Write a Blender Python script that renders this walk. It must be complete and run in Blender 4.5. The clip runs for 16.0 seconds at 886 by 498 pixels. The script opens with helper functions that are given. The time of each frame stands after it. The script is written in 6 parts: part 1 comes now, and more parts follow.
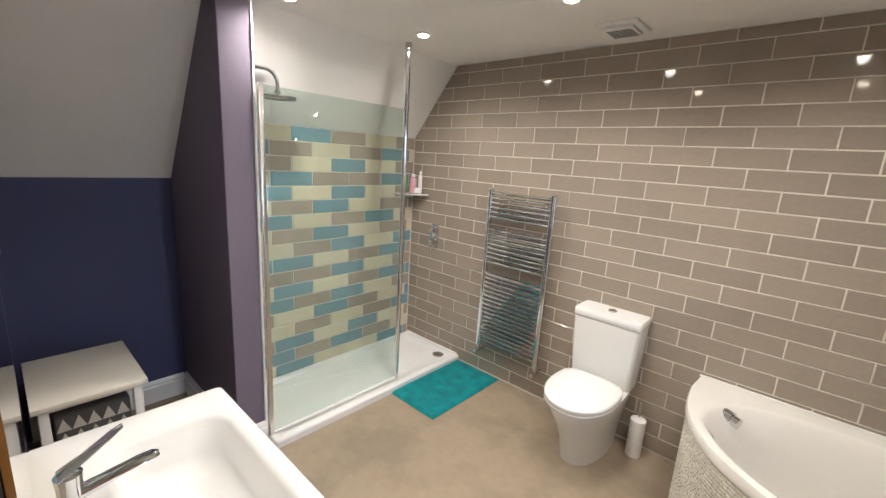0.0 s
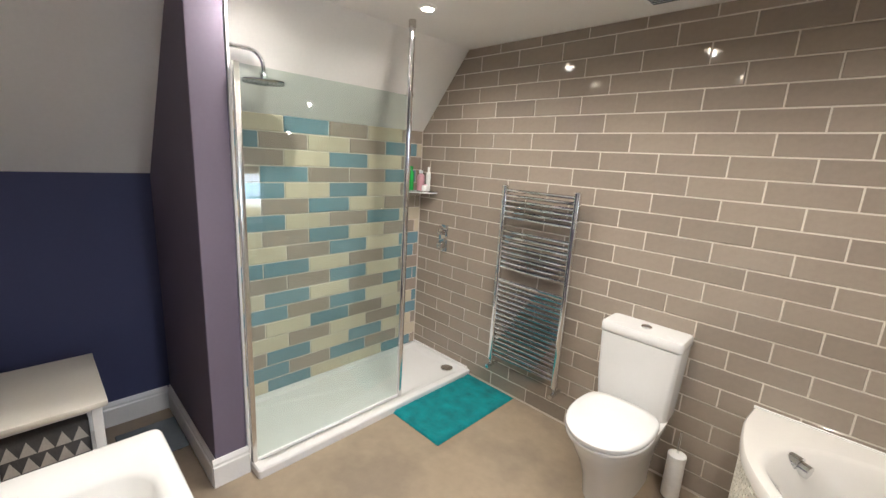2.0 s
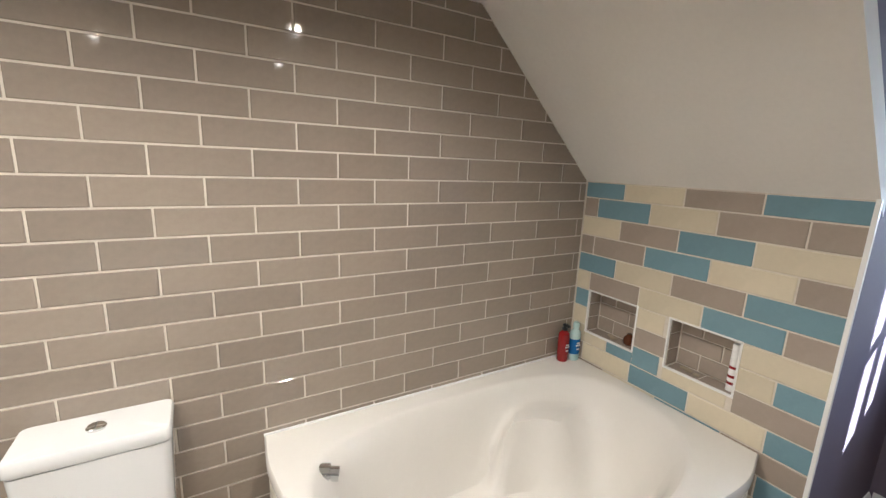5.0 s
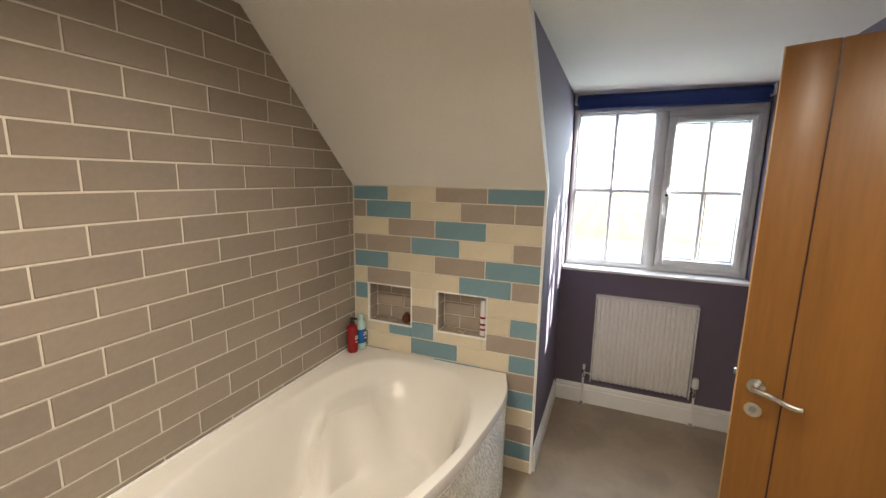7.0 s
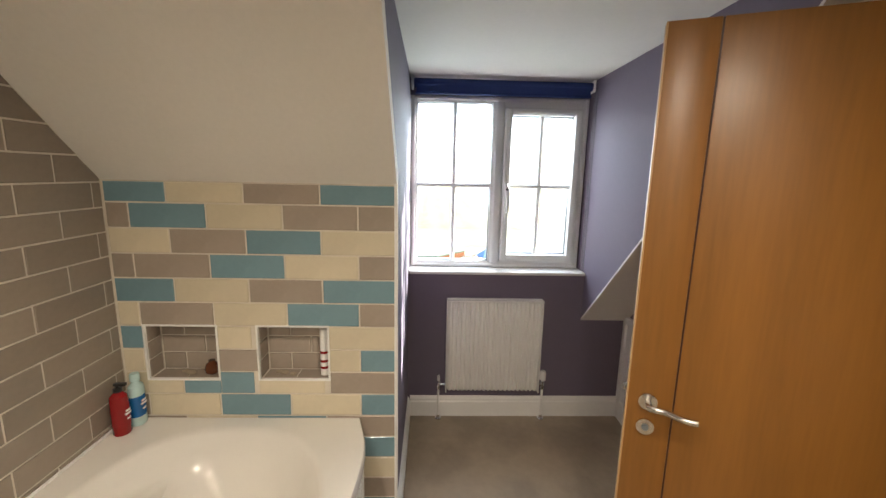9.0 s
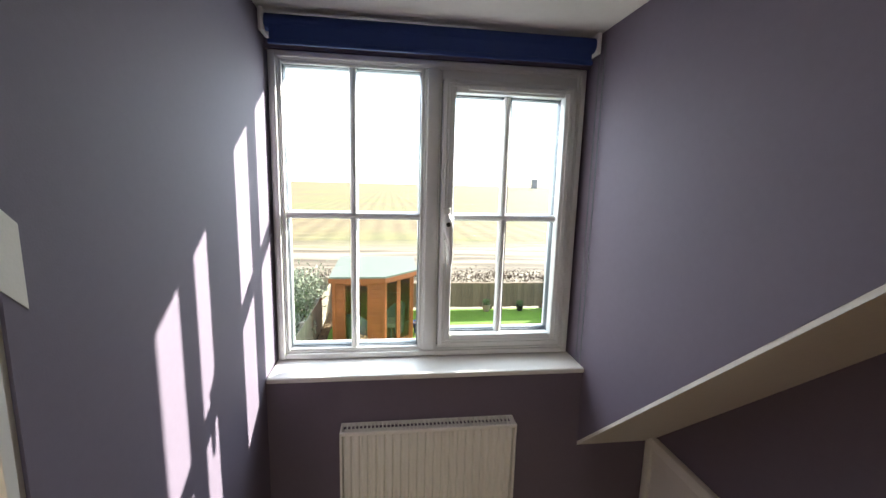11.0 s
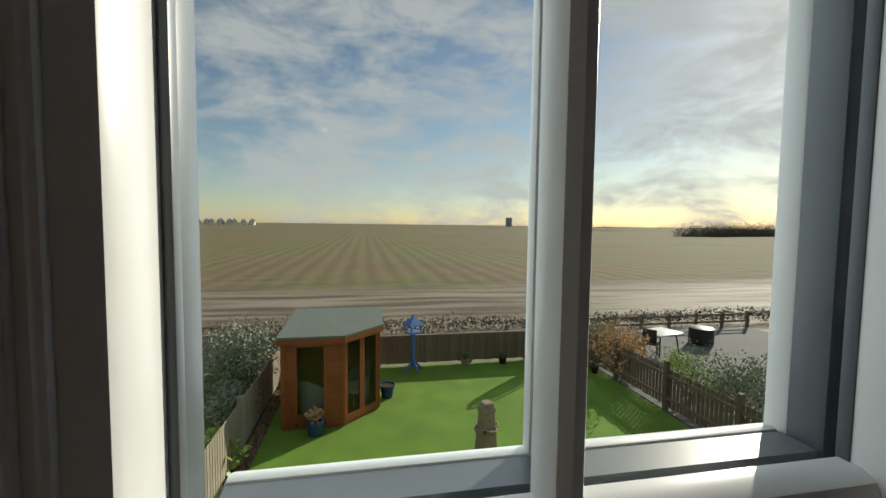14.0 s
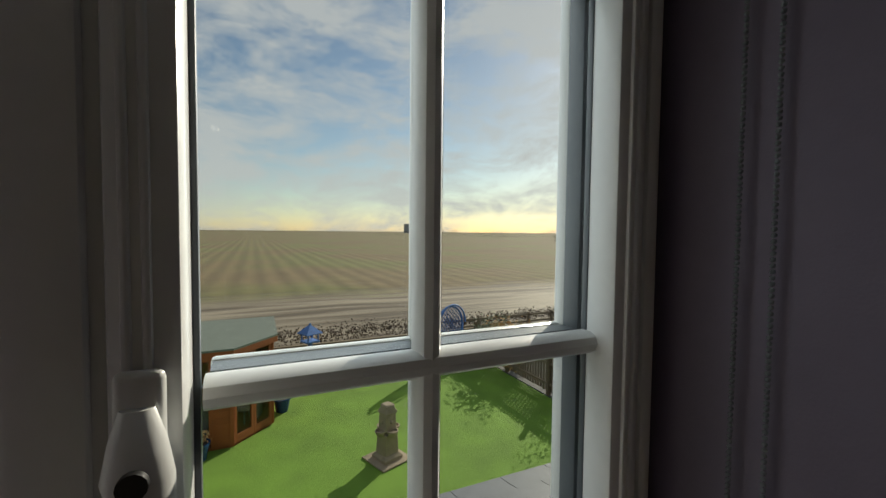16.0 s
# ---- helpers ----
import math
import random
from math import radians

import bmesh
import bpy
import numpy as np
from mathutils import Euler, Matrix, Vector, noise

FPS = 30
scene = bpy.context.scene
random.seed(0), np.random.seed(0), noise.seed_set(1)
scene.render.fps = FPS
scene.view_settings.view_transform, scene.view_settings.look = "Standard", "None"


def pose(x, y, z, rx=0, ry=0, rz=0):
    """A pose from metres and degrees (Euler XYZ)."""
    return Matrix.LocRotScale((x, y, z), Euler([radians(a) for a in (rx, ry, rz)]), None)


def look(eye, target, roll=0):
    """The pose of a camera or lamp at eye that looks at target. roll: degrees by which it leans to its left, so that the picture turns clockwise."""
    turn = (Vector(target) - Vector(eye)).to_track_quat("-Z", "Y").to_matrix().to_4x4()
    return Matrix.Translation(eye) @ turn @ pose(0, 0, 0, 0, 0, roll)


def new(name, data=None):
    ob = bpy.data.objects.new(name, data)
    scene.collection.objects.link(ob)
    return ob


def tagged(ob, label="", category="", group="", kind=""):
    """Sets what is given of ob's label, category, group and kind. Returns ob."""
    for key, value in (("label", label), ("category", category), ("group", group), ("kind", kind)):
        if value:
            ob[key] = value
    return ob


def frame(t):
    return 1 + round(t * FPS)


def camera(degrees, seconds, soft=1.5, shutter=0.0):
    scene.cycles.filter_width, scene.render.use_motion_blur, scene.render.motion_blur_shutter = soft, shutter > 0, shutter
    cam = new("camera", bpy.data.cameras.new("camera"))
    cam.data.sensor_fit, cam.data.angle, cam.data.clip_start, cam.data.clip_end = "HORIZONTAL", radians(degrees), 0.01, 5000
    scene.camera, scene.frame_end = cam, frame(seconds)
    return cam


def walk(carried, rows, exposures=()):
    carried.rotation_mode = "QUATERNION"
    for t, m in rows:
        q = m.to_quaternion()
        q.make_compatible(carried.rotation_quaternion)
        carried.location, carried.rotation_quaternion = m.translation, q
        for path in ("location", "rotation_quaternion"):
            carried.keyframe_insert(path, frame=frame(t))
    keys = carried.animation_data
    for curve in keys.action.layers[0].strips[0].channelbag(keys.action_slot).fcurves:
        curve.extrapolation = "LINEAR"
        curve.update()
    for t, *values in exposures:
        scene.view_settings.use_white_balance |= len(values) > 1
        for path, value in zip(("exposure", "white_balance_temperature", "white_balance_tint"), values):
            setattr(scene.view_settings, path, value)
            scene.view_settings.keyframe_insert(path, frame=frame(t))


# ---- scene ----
cam = camera(94.4, 16.0)
PATH = [
    (0, (-0.032, -0.031, 1.648), (-1.336, 1.424, 1.217), 3.5),
    (0.5, (-0.055, -0.019, 1.648), (-1.426, 1.372, 1.216), 3.4),
    (1, (-0.102, 0.032, 1.649), (-1.515, 1.38, 1.214), 3.3),
    (1.5, (-0.145, 0.103, 1.635), (-1.57, 1.439, 1.205), 3.3),
    (2, (-0.192, 0.229, 1.604), (-1.556, 1.626, 1.173), 3.3),
    (2.5, (-0.184, 0.374, 1.604), (-1.406, 1.897, 1.17), 3.2),
    (3, (-0.212, 0.482, 1.584), (-1.098, 2.219, 1.142), 3.1),
    (3.5, (-0.219, 0.6, 1.571), (-0.673, 2.493, 1.11), 2.7),
    (4, (-0.217, 0.723, 1.617), (-0.18, 2.668, 1.151), 2.5),
    (4.5, (-0.338, 0.831, 1.635), (0.223, 2.701, 1.202), 2.5),
    (5, (-0.476, 0.873, 1.657), (0.521, 2.559, 1.255), 2.2),
    (5.2, (-0.539, 0.873, 1.654), (0.602, 2.469, 1.265), 1.9),
    (7.5, (-0.751, 1.02, 1.649), (1.148, 1.547, 1.303), 1.0),
    (8, (-0.714, 1.047, 1.648), (1.232, 1.347, 1.297), 1.0),
    (8.5, (-0.548, 1.095, 1.629), (1.419, 1.188, 1.28), 1.0),
    (9, (-0.297, 1.164, 1.645), (1.669, 1.099, 1.287), 1.2),
    (9.5, (-0.012, 1.19, 1.662), (1.948, 1.015, 1.306), 1.2),
    (10, (0.292, 1.121, 1.656), (2.245, 0.867, 1.307), 1.2),
    (10.2, (0.42, 1.072, 1.676), (2.37, 0.798, 1.327), 1.4),
    (12.3, (1.729, 0.725, 1.714), (3.701, 0.483, 1.485), 1.9),
    (12.5, (1.866, 0.733, 1.719), (3.832, 0.439, 1.497), 2.0),
    (13, (2.090, 0.655, 1.732), (4.059, 0.37, 1.532), 1.0),
    (13.5, (2.207, 0.574, 1.744), (4.173, 0.240, 1.589), 0.5),
    (14, (2.264, 0.550, 1.747), (4.225, 0.176, 1.626), 0.7),
    (14.5, (2.289, 0.532, 1.764), (4.246, 0.128, 1.67), 0.6),
    (15, (2.285, 0.540, 1.765), (4.228, 0.075, 1.689), 0.6),
    (15.5, (2.235, 0.577, 1.754), (4.144, -0.012, 1.682), 0.6),
    (16, (2.099, 0.598, 1.709), (3.912, -0.243, 1.624), 0.6),
]
EXPOSURES = [(0, 3.0, 5500, 10), (5.2, 3.05, 5400, 10), (7.5, 2.8, 6250, 10), (9.0, 2.9, 6250, 10), (10.2, 2.85, 6100, 10), (12.3, 0.6, 6900, 5), (12.7, 0.35, 6900, 5), (13.3, 0.0, 6900, 5), (14.0, -0.25, 6800, 5), (16, -0.2, 6900, 5)]
walk(cam, [(t, look(eye, target, roll)) for t, eye, target, roll in PATH], EXPOSURES)

# ---- light and exposure ----
world = bpy.data.worlds.new("world")
scene.world = world
world.use_nodes = True
wn, wl = world.node_tree.nodes, world.node_tree.links
wn.clear()
sky = wn.new("ShaderNodeTexSky")
sky.sky_type, sky.sun_disc = "NISHITA", False
SUN_AZ, SUN_EL = math.atan2(0.60, -0.75), radians(24)
sky.sun_elevation, sky.sun_rotation = SUN_EL, SUN_AZ
sky.dust_density, sky.ozone_density = 0.3, 1.2
wtc = wn.new("ShaderNodeTexCoord")
wmap = wn.new("ShaderNodeMapping")
wmap.inputs["Scale"].default_value = (2.4, 2.4, 6.0)
wl.new(wtc.outputs["Generated"], wmap.inputs["Vector"])
wno = wn.new("ShaderNodeTexNoise")
wno.inputs["Scale"].default_value, wno.inputs["Detail"].default_value = 2.1, 12.0
wno.inputs["Roughness"].default_value, wno.inputs["Distortion"].default_value = 0.66, 0.35
wl.new(wmap.outputs["Vector"], wno.inputs["Vector"])
wra = wn.new("ShaderNodeValToRGB")
wra.color_ramp.elements[0].position, wra.color_ramp.elements[1].position = 0.39, 0.60
wra.color_ramp.elements[1].color = (0.8, 0.8, 0.8, 1)
wl.new(wno.outputs["Fac"], wra.inputs["Fac"])
wmx = wn.new("ShaderNodeMix")
wmx.data_type = "RGBA"
wl.new(wra.outputs["Color"], wmx.inputs["Factor"])
wl.new(sky.outputs["Color"], wmx.inputs["A"])
wmx.inputs["B"].default_value = (6.0, 6.2, 6.5, 1)
wbg = wn.new("ShaderNodeBackground")
wbg.inputs["Strength"].default_value = 0.10
wl.new(wmx.outputs["Result"], wbg.inputs["Color"])
wout = wn.new("ShaderNodeOutputWorld")
wl.new(wbg.outputs["Background"], wout.inputs["Surface"])
sun_data = bpy.data.lights.new("sun", "SUN")
sun_data.energy, sun_data.angle, sun_data.color = 5.0, radians(0.6), (1.0, 0.93, 0.82)
sun = new("sun", sun_data)
sun_dir = Vector((math.sin(SUN_AZ) * math.cos(SUN_EL), math.cos(SUN_AZ) * math.cos(SUN_EL), math.sin(SUN_EL)))
sun.matrix_world = look((0, 0, 60), Vector((0, 0, 60)) - sun_dir)
# added area lamp outside the window, topping up the sky's daylight indoors
fill_data = bpy.data.lights.new("window_daylight_fill", "AREA")
fill_data.shape, fill_data.size, fill_data.size_y = "RECTANGLE", 1.3, 1.1
fill_data.energy, fill_data.color = 6.2, (0.80, 0.90, 1.0)
fill_lamp = new("window_daylight_fill", fill_data)
fill_lamp.matrix_world = look((3.05, 0.72, 1.85), (1.9, 0.72, 1.15))
DOWNLIGHTS = [(-1.87, 1.74), (-2.0, 1.0), (-0.95, 1.70), (-0.95, 0.80), (0.0, 1.65), (0.05, 0.80)]
CEIL = 2.335
for lx, ly in DOWNLIGHTS:
    d = bpy.data.lights.new("downlight_beam", "SPOT")
    d.energy, d.color, d.spot_size, d.spot_blend, d.shadow_soft_size = 8.2, (1.0, 0.85, 0.67), radians(162), 0.85, 0.025
    o = new("downlight_beam", d)
    o.location = (lx, ly, CEIL - 0.02)


# ---- materials ----
def mat(name, color, rough=0.5, metal=0.0, vary=0.12, scale=6.0, fine=60.0, bump=0.0, bump_scale=80.0,
        piece=0.0, stretch=None, second=None, mixlo=0.45, mixhi=0.6, coat=0.0, emit=None, island=False):
    """Principled surface: base colour varied at two scales, optional second colour, relief, and a shade per piece."""
    m = bpy.data.materials.new(name)
    m.use_nodes = True
    n, l = m.node_tree.nodes, m.node_tree.links
    b = n["Principled BSDF"]
    b.inputs["Roughness"].default_value, b.inputs["Metallic"].default_value = rough, metal
    b.inputs["Coat Weight"].default_value = coat
    b.inputs["Coat Roughness"].default_value = 0.06
    co = n.new("ShaderNodeTexCoord")
    mp = n.new("ShaderNodeMapping")
    if stretch:
        mp.inputs["Scale"].default_value = stretch
    l.new(co.outputs["Object"], mp.inputs["Vector"])
    t1, t2 = n.new("ShaderNodeTexNoise"), n.new("ShaderNodeTexNoise")
    t1.inputs["Scale"].default_value, t1.inputs["Detail"].default_value = scale, 5.0
    t2.inputs["Scale"].default_value, t2.inputs["Detail"].default_value = fine, 4.0
    l.new(mp.outputs["Vector"], t1.inputs["Vector"])
    l.new(mp.outputs["Vector"], t2.inputs["Vector"])
    ad = n.new("ShaderNodeMath")
    ad.operation = "MULTIPLY_ADD"
    l.new(t2.outputs["Fac"], ad.inputs[0])
    ad.inputs[1].default_value = 0.5
    l.new(t1.outputs["Fac"], ad.inputs[2])
    rg = n.new("ShaderNodeMapRange")
    rg.inputs["From Min"].default_value, rg.inputs["From Max"].default_value = 0.45, 1.05
    rg.inputs["To Min"].default_value, rg.inputs["To Max"].default_value = 1 - vary, 1 + vary
    l.new(ad.outputs[0], rg.inputs["Value"])
    last = rg.outputs["Result"]
    if piece:
        src = n.new("ShaderNodeNewGeometry" if island else "ShaderNodeObjectInfo")
        r2 = n.new("ShaderNodeMapRange")
        r2.inputs["To Min"].default_value, r2.inputs["To Max"].default_value = 1 - piece, 1 + piece
        l.new(src.outputs["Random Per Island" if island else "Random"], r2.inputs["Value"])
        mu = n.new("ShaderNodeMath")
        mu.operation = "MULTIPLY"
        l.new(last, mu.inputs[0])
        l.new(r2.outputs["Result"], mu.inputs[1])
        last = mu.outputs[0]
    base = None
    if second:
        mr = n.new("ShaderNodeMapRange")
        mr.inputs["From Min"].default_value, mr.inputs["From Max"].default_value = mixlo, mixhi
        l.new(t1.outputs["Fac"], mr.inputs["Value"])
        mx = n.new("ShaderNodeMix")
        mx.data_type = "RGBA"
        mx.inputs["A"].default_value, mx.inputs["B"].default_value = (*color, 1), (*second, 1)
        l.new(mr.outputs["Result"], mx.inputs["Factor"])
        base = mx.outputs["Result"]
    sc = n.new("ShaderNodeVectorMath")
    sc.operation = "SCALE"
    sc.inputs[0].default_value = color
    if base:
        l.new(base, sc.inputs[0])
    l.new(last, sc.inputs["Scale"])
    l.new(sc.outputs["Vector"], b.inputs["Base Color"])
    if bump:
        t3 = n.new("ShaderNodeTexNoise")
        t3.inputs["Scale"].default_value, t3.inputs["Detail"].default_value = bump_scale, 3.0
        l.new(mp.outputs["Vector"], t3.inputs["Vector"])
        bp = n.new("ShaderNodeBump")
        bp.inputs["Strength"].default_value, bp.inputs["Distance"].default_value = bump, 0.01
        l.new(t3.outputs["Fac"], bp.inputs["Height"])
        l.new(bp.outputs["Normal"], b.inputs["Normal"])
    if emit:
        b.inputs["Emission Color"].default_value, b.inputs["Emission Strength"].default_value = (*emit[0], 1), emit[1]
    return m


def glass_mat(name, tint=(1, 1, 1), gloss=0.06):
    m = bpy.data.materials.new(name)
    m.use_nodes = True
    n, l = m.node_tree.nodes, m.node_tree.links
    n.clear()
    tr, gl, mx, out = (n.new("ShaderNodeBsdfTransparent"), n.new("ShaderNodeBsdfGlossy"), n.new("ShaderNodeMixShader"), n.new("ShaderNodeOutputMaterial"))
    tr.inputs["Color"].default_value = (*tint, 1)
    gl.inputs["Roughness"].default_value = 0.02
    fr = n.new("ShaderNodeLayerWeight")
    pw, mu = n.new("ShaderNodeMath"), n.new("ShaderNodeMath")
    pw.operation, mu.operation = "POWER", "MULTIPLY_ADD"
    pw.inputs[1].default_value = 4.0
    mu.inputs[1].default_value, mu.inputs[2].default_value = 0.5, gloss * 0.5
    l.new(fr.outputs["Facing"], pw.inputs[0])
    l.new(pw.outputs[0], mu.inputs[0])
    l.new(mu.outputs[0], mx.inputs["Fac"])
    l.new(tr.outputs["BSDF"], mx.inputs[1])
    l.new(gl.outputs["BSDF"], mx.inputs[2])
    l.new(mx.outputs["Shader"], out.inputs["Surface"])
    return m


M_GROUT = mat("grout", (0.62, 0.56, 0.47), 0.8, bump=0.2)
M_TAUPE = mat("taupe_glazed_tile", (0.285, 0.238, 0.19), 0.06, vary=0.10, piece=0.10, scale=3.0, bump=0.05, bump_scale=9.0)
M_TAUPE_SATIN = mat("taupe_satin_tile", (0.33, 0.275, 0.225), 0.22, vary=0.08, piece=0.07, bump=0.05, bump_scale=12)
M_CREAM = mat("cream_tile", (0.60, 0.53, 0.39), 0.22, vary=0.06, piece=0.06, bump=0.05, bump_scale=12)
M_BLUE = mat("duck_egg_tile", (0.165, 0.27, 0.315), 0.22, vary=0.08, piece=0.08, bump=0.05, bump_scale=12)
M_MAUVE = mat("mauve_emulsion", (0.150, 0.125, 0.170), 0.75, vary=0.06, scale=2.0, bump=0.06, bump_scale=300)
M_WHITE_WALL = mat("white_emulsion", (0.82, 0.79, 0.74), 0.8, vary=0.04, scale=2.0, bump=0.06, bump_scale=250)
M_CEIL = mat("ceiling_paint", (0.80, 0.78, 0.74), 0.85, vary=0.04, scale=2.0, bump=0.06, bump_scale=250)
M_GLOSS = mat("white_gloss_paint", (0.78, 0.77, 0.74), 0.3, vary=0.04, bump=0.04, bump_scale=120)
M_UPVC = mat("white_upvc", (0.80, 0.81, 0.80), 0.28, vary=0.04, scale=4)
M_CERAMIC = mat("white_ceramic", (0.70, 0.69, 0.665), 0.06, vary=0.02)
M_ACRYLIC = mat("white_acrylic", (0.68, 0.65, 0.595), 0.10, vary=0.02)
M_CHROME = mat("chrome", (0.72, 0.73, 0.74), 0.07, 1.0, vary=0.03)
M_SATIN = mat("brushed_nickel", (0.62, 0.60, 0.56), 0.25, 1.0, vary=0.05)
M_FLOOR = mat("stone_effect_vinyl", (0.31, 0.245, 0.17), 0.38, vary=0.14, scale=2.6, fine=22, second=(0.22, 0.175, 0.125), bump=0.06, bump_scale=40)
M_OAK = mat("oak_veneer", (0.225, 0.095, 0.016), 0.38, vary=0.22, scale=2.0, fine=26, stretch=(3.0, 3.0, 0.22), bump=0.04, bump_scale=60)
M_INLAY = mat("dark_inlay", (0.045, 0.015, 0.012), 0.4)
M_TOWEL = mat("teal_cotton", (0.012, 0.245, 0.265), 0.95, vary=0.35, scale=14, fine=260, bump=1.0, bump_scale=330)
M_NAVY = mat("navy_blind_fabric", (0.012, 0.035, 0.17), 0.7, vary=0.1)
M_BLACK = mat("black_plastic", (0.015, 0.015, 0.016), 0.4)
M_GREYPLATE = mat("grey_glass_plate", (0.16, 0.18, 0.19), 0.15)
M_RED = mat("red_bottle", (0.24, 0.008, 0.01), 0.18)
M_BLUEBOT = mat("blue_bottle", (0.01, 0.11, 0.32), 0.2)
M_CLEAR = mat("pale_bottle", (0.45, 0.62, 0.60), 0.12)
M_GREEN = mat("green_bottle", (0.03, 0.33, 0.05), 0.25)
M_PINK = mat("pink_bottle", (0.66, 0.36, 0.40), 0.3)
M_WHITEP = mat("white_plastic", (0.80, 0.79, 0.77), 0.3)
M_AMBER = mat("amber_glass", (0.10, 0.03, 0.012), 0.08)
M_FABRIC = mat("grey_patterned_fabric", (0.09, 0.088, 0.085), 0.9, vary=0.3, fine=200, bump=0.3)
M_FABRIC2 = mat("cream_patterned_fabric", (0.50, 0.47, 0.42), 0.9, vary=0.2, fine=200, bump=0.3)
M_MOSAIC = mat("pale_mosaic", (0.58, 0.55, 0.46), 0.3, vary=0.18, piece=0.12, fine=90, island=True)
M_GLASS = glass_mat("window_glass", (0.97, 0.98, 0.97), 0.02)
M_SCREEN = glass_mat("shower_glass", (0.86, 0.91, 0.885), 0.12)
M_NAVYWALL = mat("navy_emulsion", (0.055, 0.062, 0.135), 0.75, vary=0.06, scale=2.0, bump=0.06, bump_scale=300)
M_MIRROR = mat("mirror_silver", (0.88, 0.89, 0.89), 0.015, 1.0, vary=0.0)
M_BULB = mat("lit_lamp", (1, 0.9, 0.7), 0.5, emit=((1.0, 0.80, 0.52), 9.0))
M_GASKET = mat("grey_gasket", (0.10, 0.115, 0.13), 0.4)
# outdoors
M_LAWN = mat("artificial_grass", (0.15, 0.285, 0.028), 0.9, vary=0.25, scale=1.2, fine=60, bump=1.0, bump_scale=90)
M_GRASS = mat("rough_grass", (0.10, 0.16, 0.025), 0.95, vary=0.4, scale=0.8, fine=30, second=(0.12, 0.13, 0.035), bump=1.0, bump_scale=60)
M_FENCE = mat("weathered_fence_timber", (0.19, 0.145, 0.095), 0.85, vary=0.25, scale=3, fine=40, stretch=(6, 6, 0.6), piece=0.18, bump=0.3)
M_FENCE_L = mat("grey_weathered_timber", (0.33, 0.29, 0.225), 0.85, vary=0.22, scale=3, fine=40, stretch=(6, 6, 0.6), piece=0.15, bump=0.3)
M_CEDAR = mat("red_cedar_stain", (0.30, 0.085, 0.025), 0.55, vary=0.2, scale=3, fine=40, piece=0.12, bump=0.2)
M_FELT = mat("green_mineral_felt", (0.17, 0.20, 0.17), 0.9, vary=0.12, fine=150, bump=0.4, bump_scale=200)
M_STONE = mat("reconstituted_stone", (0.33, 0.27, 0.19), 0.9, vary=0.2, scale=9, bump=0.5, bump_scale=50)
M_BLUEWOOD = mat("blue_painted_timber", (0.07, 0.19, 0.50), 0.6, vary=0.15, fine=40)
M_BLUEPOT = mat("blue_glazed_pot", (0.02, 0.06, 0.17), 0.2)
M_TERRA = mat("terracotta", (0.36, 0.13, 0.06), 0.85)
M_SOIL = mat("soil", (0.05, 0.035, 0.022), 1.0, bump=1.0)
M_LEAF = mat("shrub_leaf", (0.12, 0.18, 0.06), 0.6, vary=0.3, piece=0.35, island=True)
M_LEAF_GREY = mat("grey_green_leaf", (0.27, 0.31, 0.20), 0.6, vary=0.3, piece=0.4, island=True)
M_LEAF_LIME = mat("lime_leaf", (0.33, 0.45, 0.07), 0.5, vary=0.3, piece=0.3, island=True)
M_LEAF_RUST = mat("dried_hydrangea", (0.60, 0.38, 0.18), 0.8, vary=0.3, piece=0.3, island=True)
M_HEDGE = mat("bare_hedge", (0.085, 0.06, 0.04), 0.9, vary=0.3, piece=0.4, island=True)
M_TWIG = mat("bark", (0.10, 0.075, 0.05), 0.9, vary=0.3)
M_GRAVEL = mat("gravel", (0.24, 0.17, 0.10), 0.9, vary=0.4, fine=40, piece=0.4, island=True)
M_SLATE = mat("grey_slate", (0.115, 0.125, 0.14), 0.5, vary=0.15, piece=0.14, bump=0.2, bump_scale=30)
M_RENDER_W = mat("white_render", (0.70, 0.69, 0.66), 0.9)
M_ROOF = mat("far_roof", (0.09, 0.075, 0.07), 0.9)
M_FARTREE = mat("far_foliage", (0.10, 0.09, 0.065), 1.0, vary=0.4, piece=0.4, island=True)
M_PAVE = mat("wet_paving", (0.13, 0.13, 0.13), 0.85, vary=0.2)
M_WICKER = mat("grey_wicker", (0.20, 0.20, 0.20), 0.8, vary=0.2, bump=0.5)
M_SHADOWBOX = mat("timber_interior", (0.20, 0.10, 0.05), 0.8)


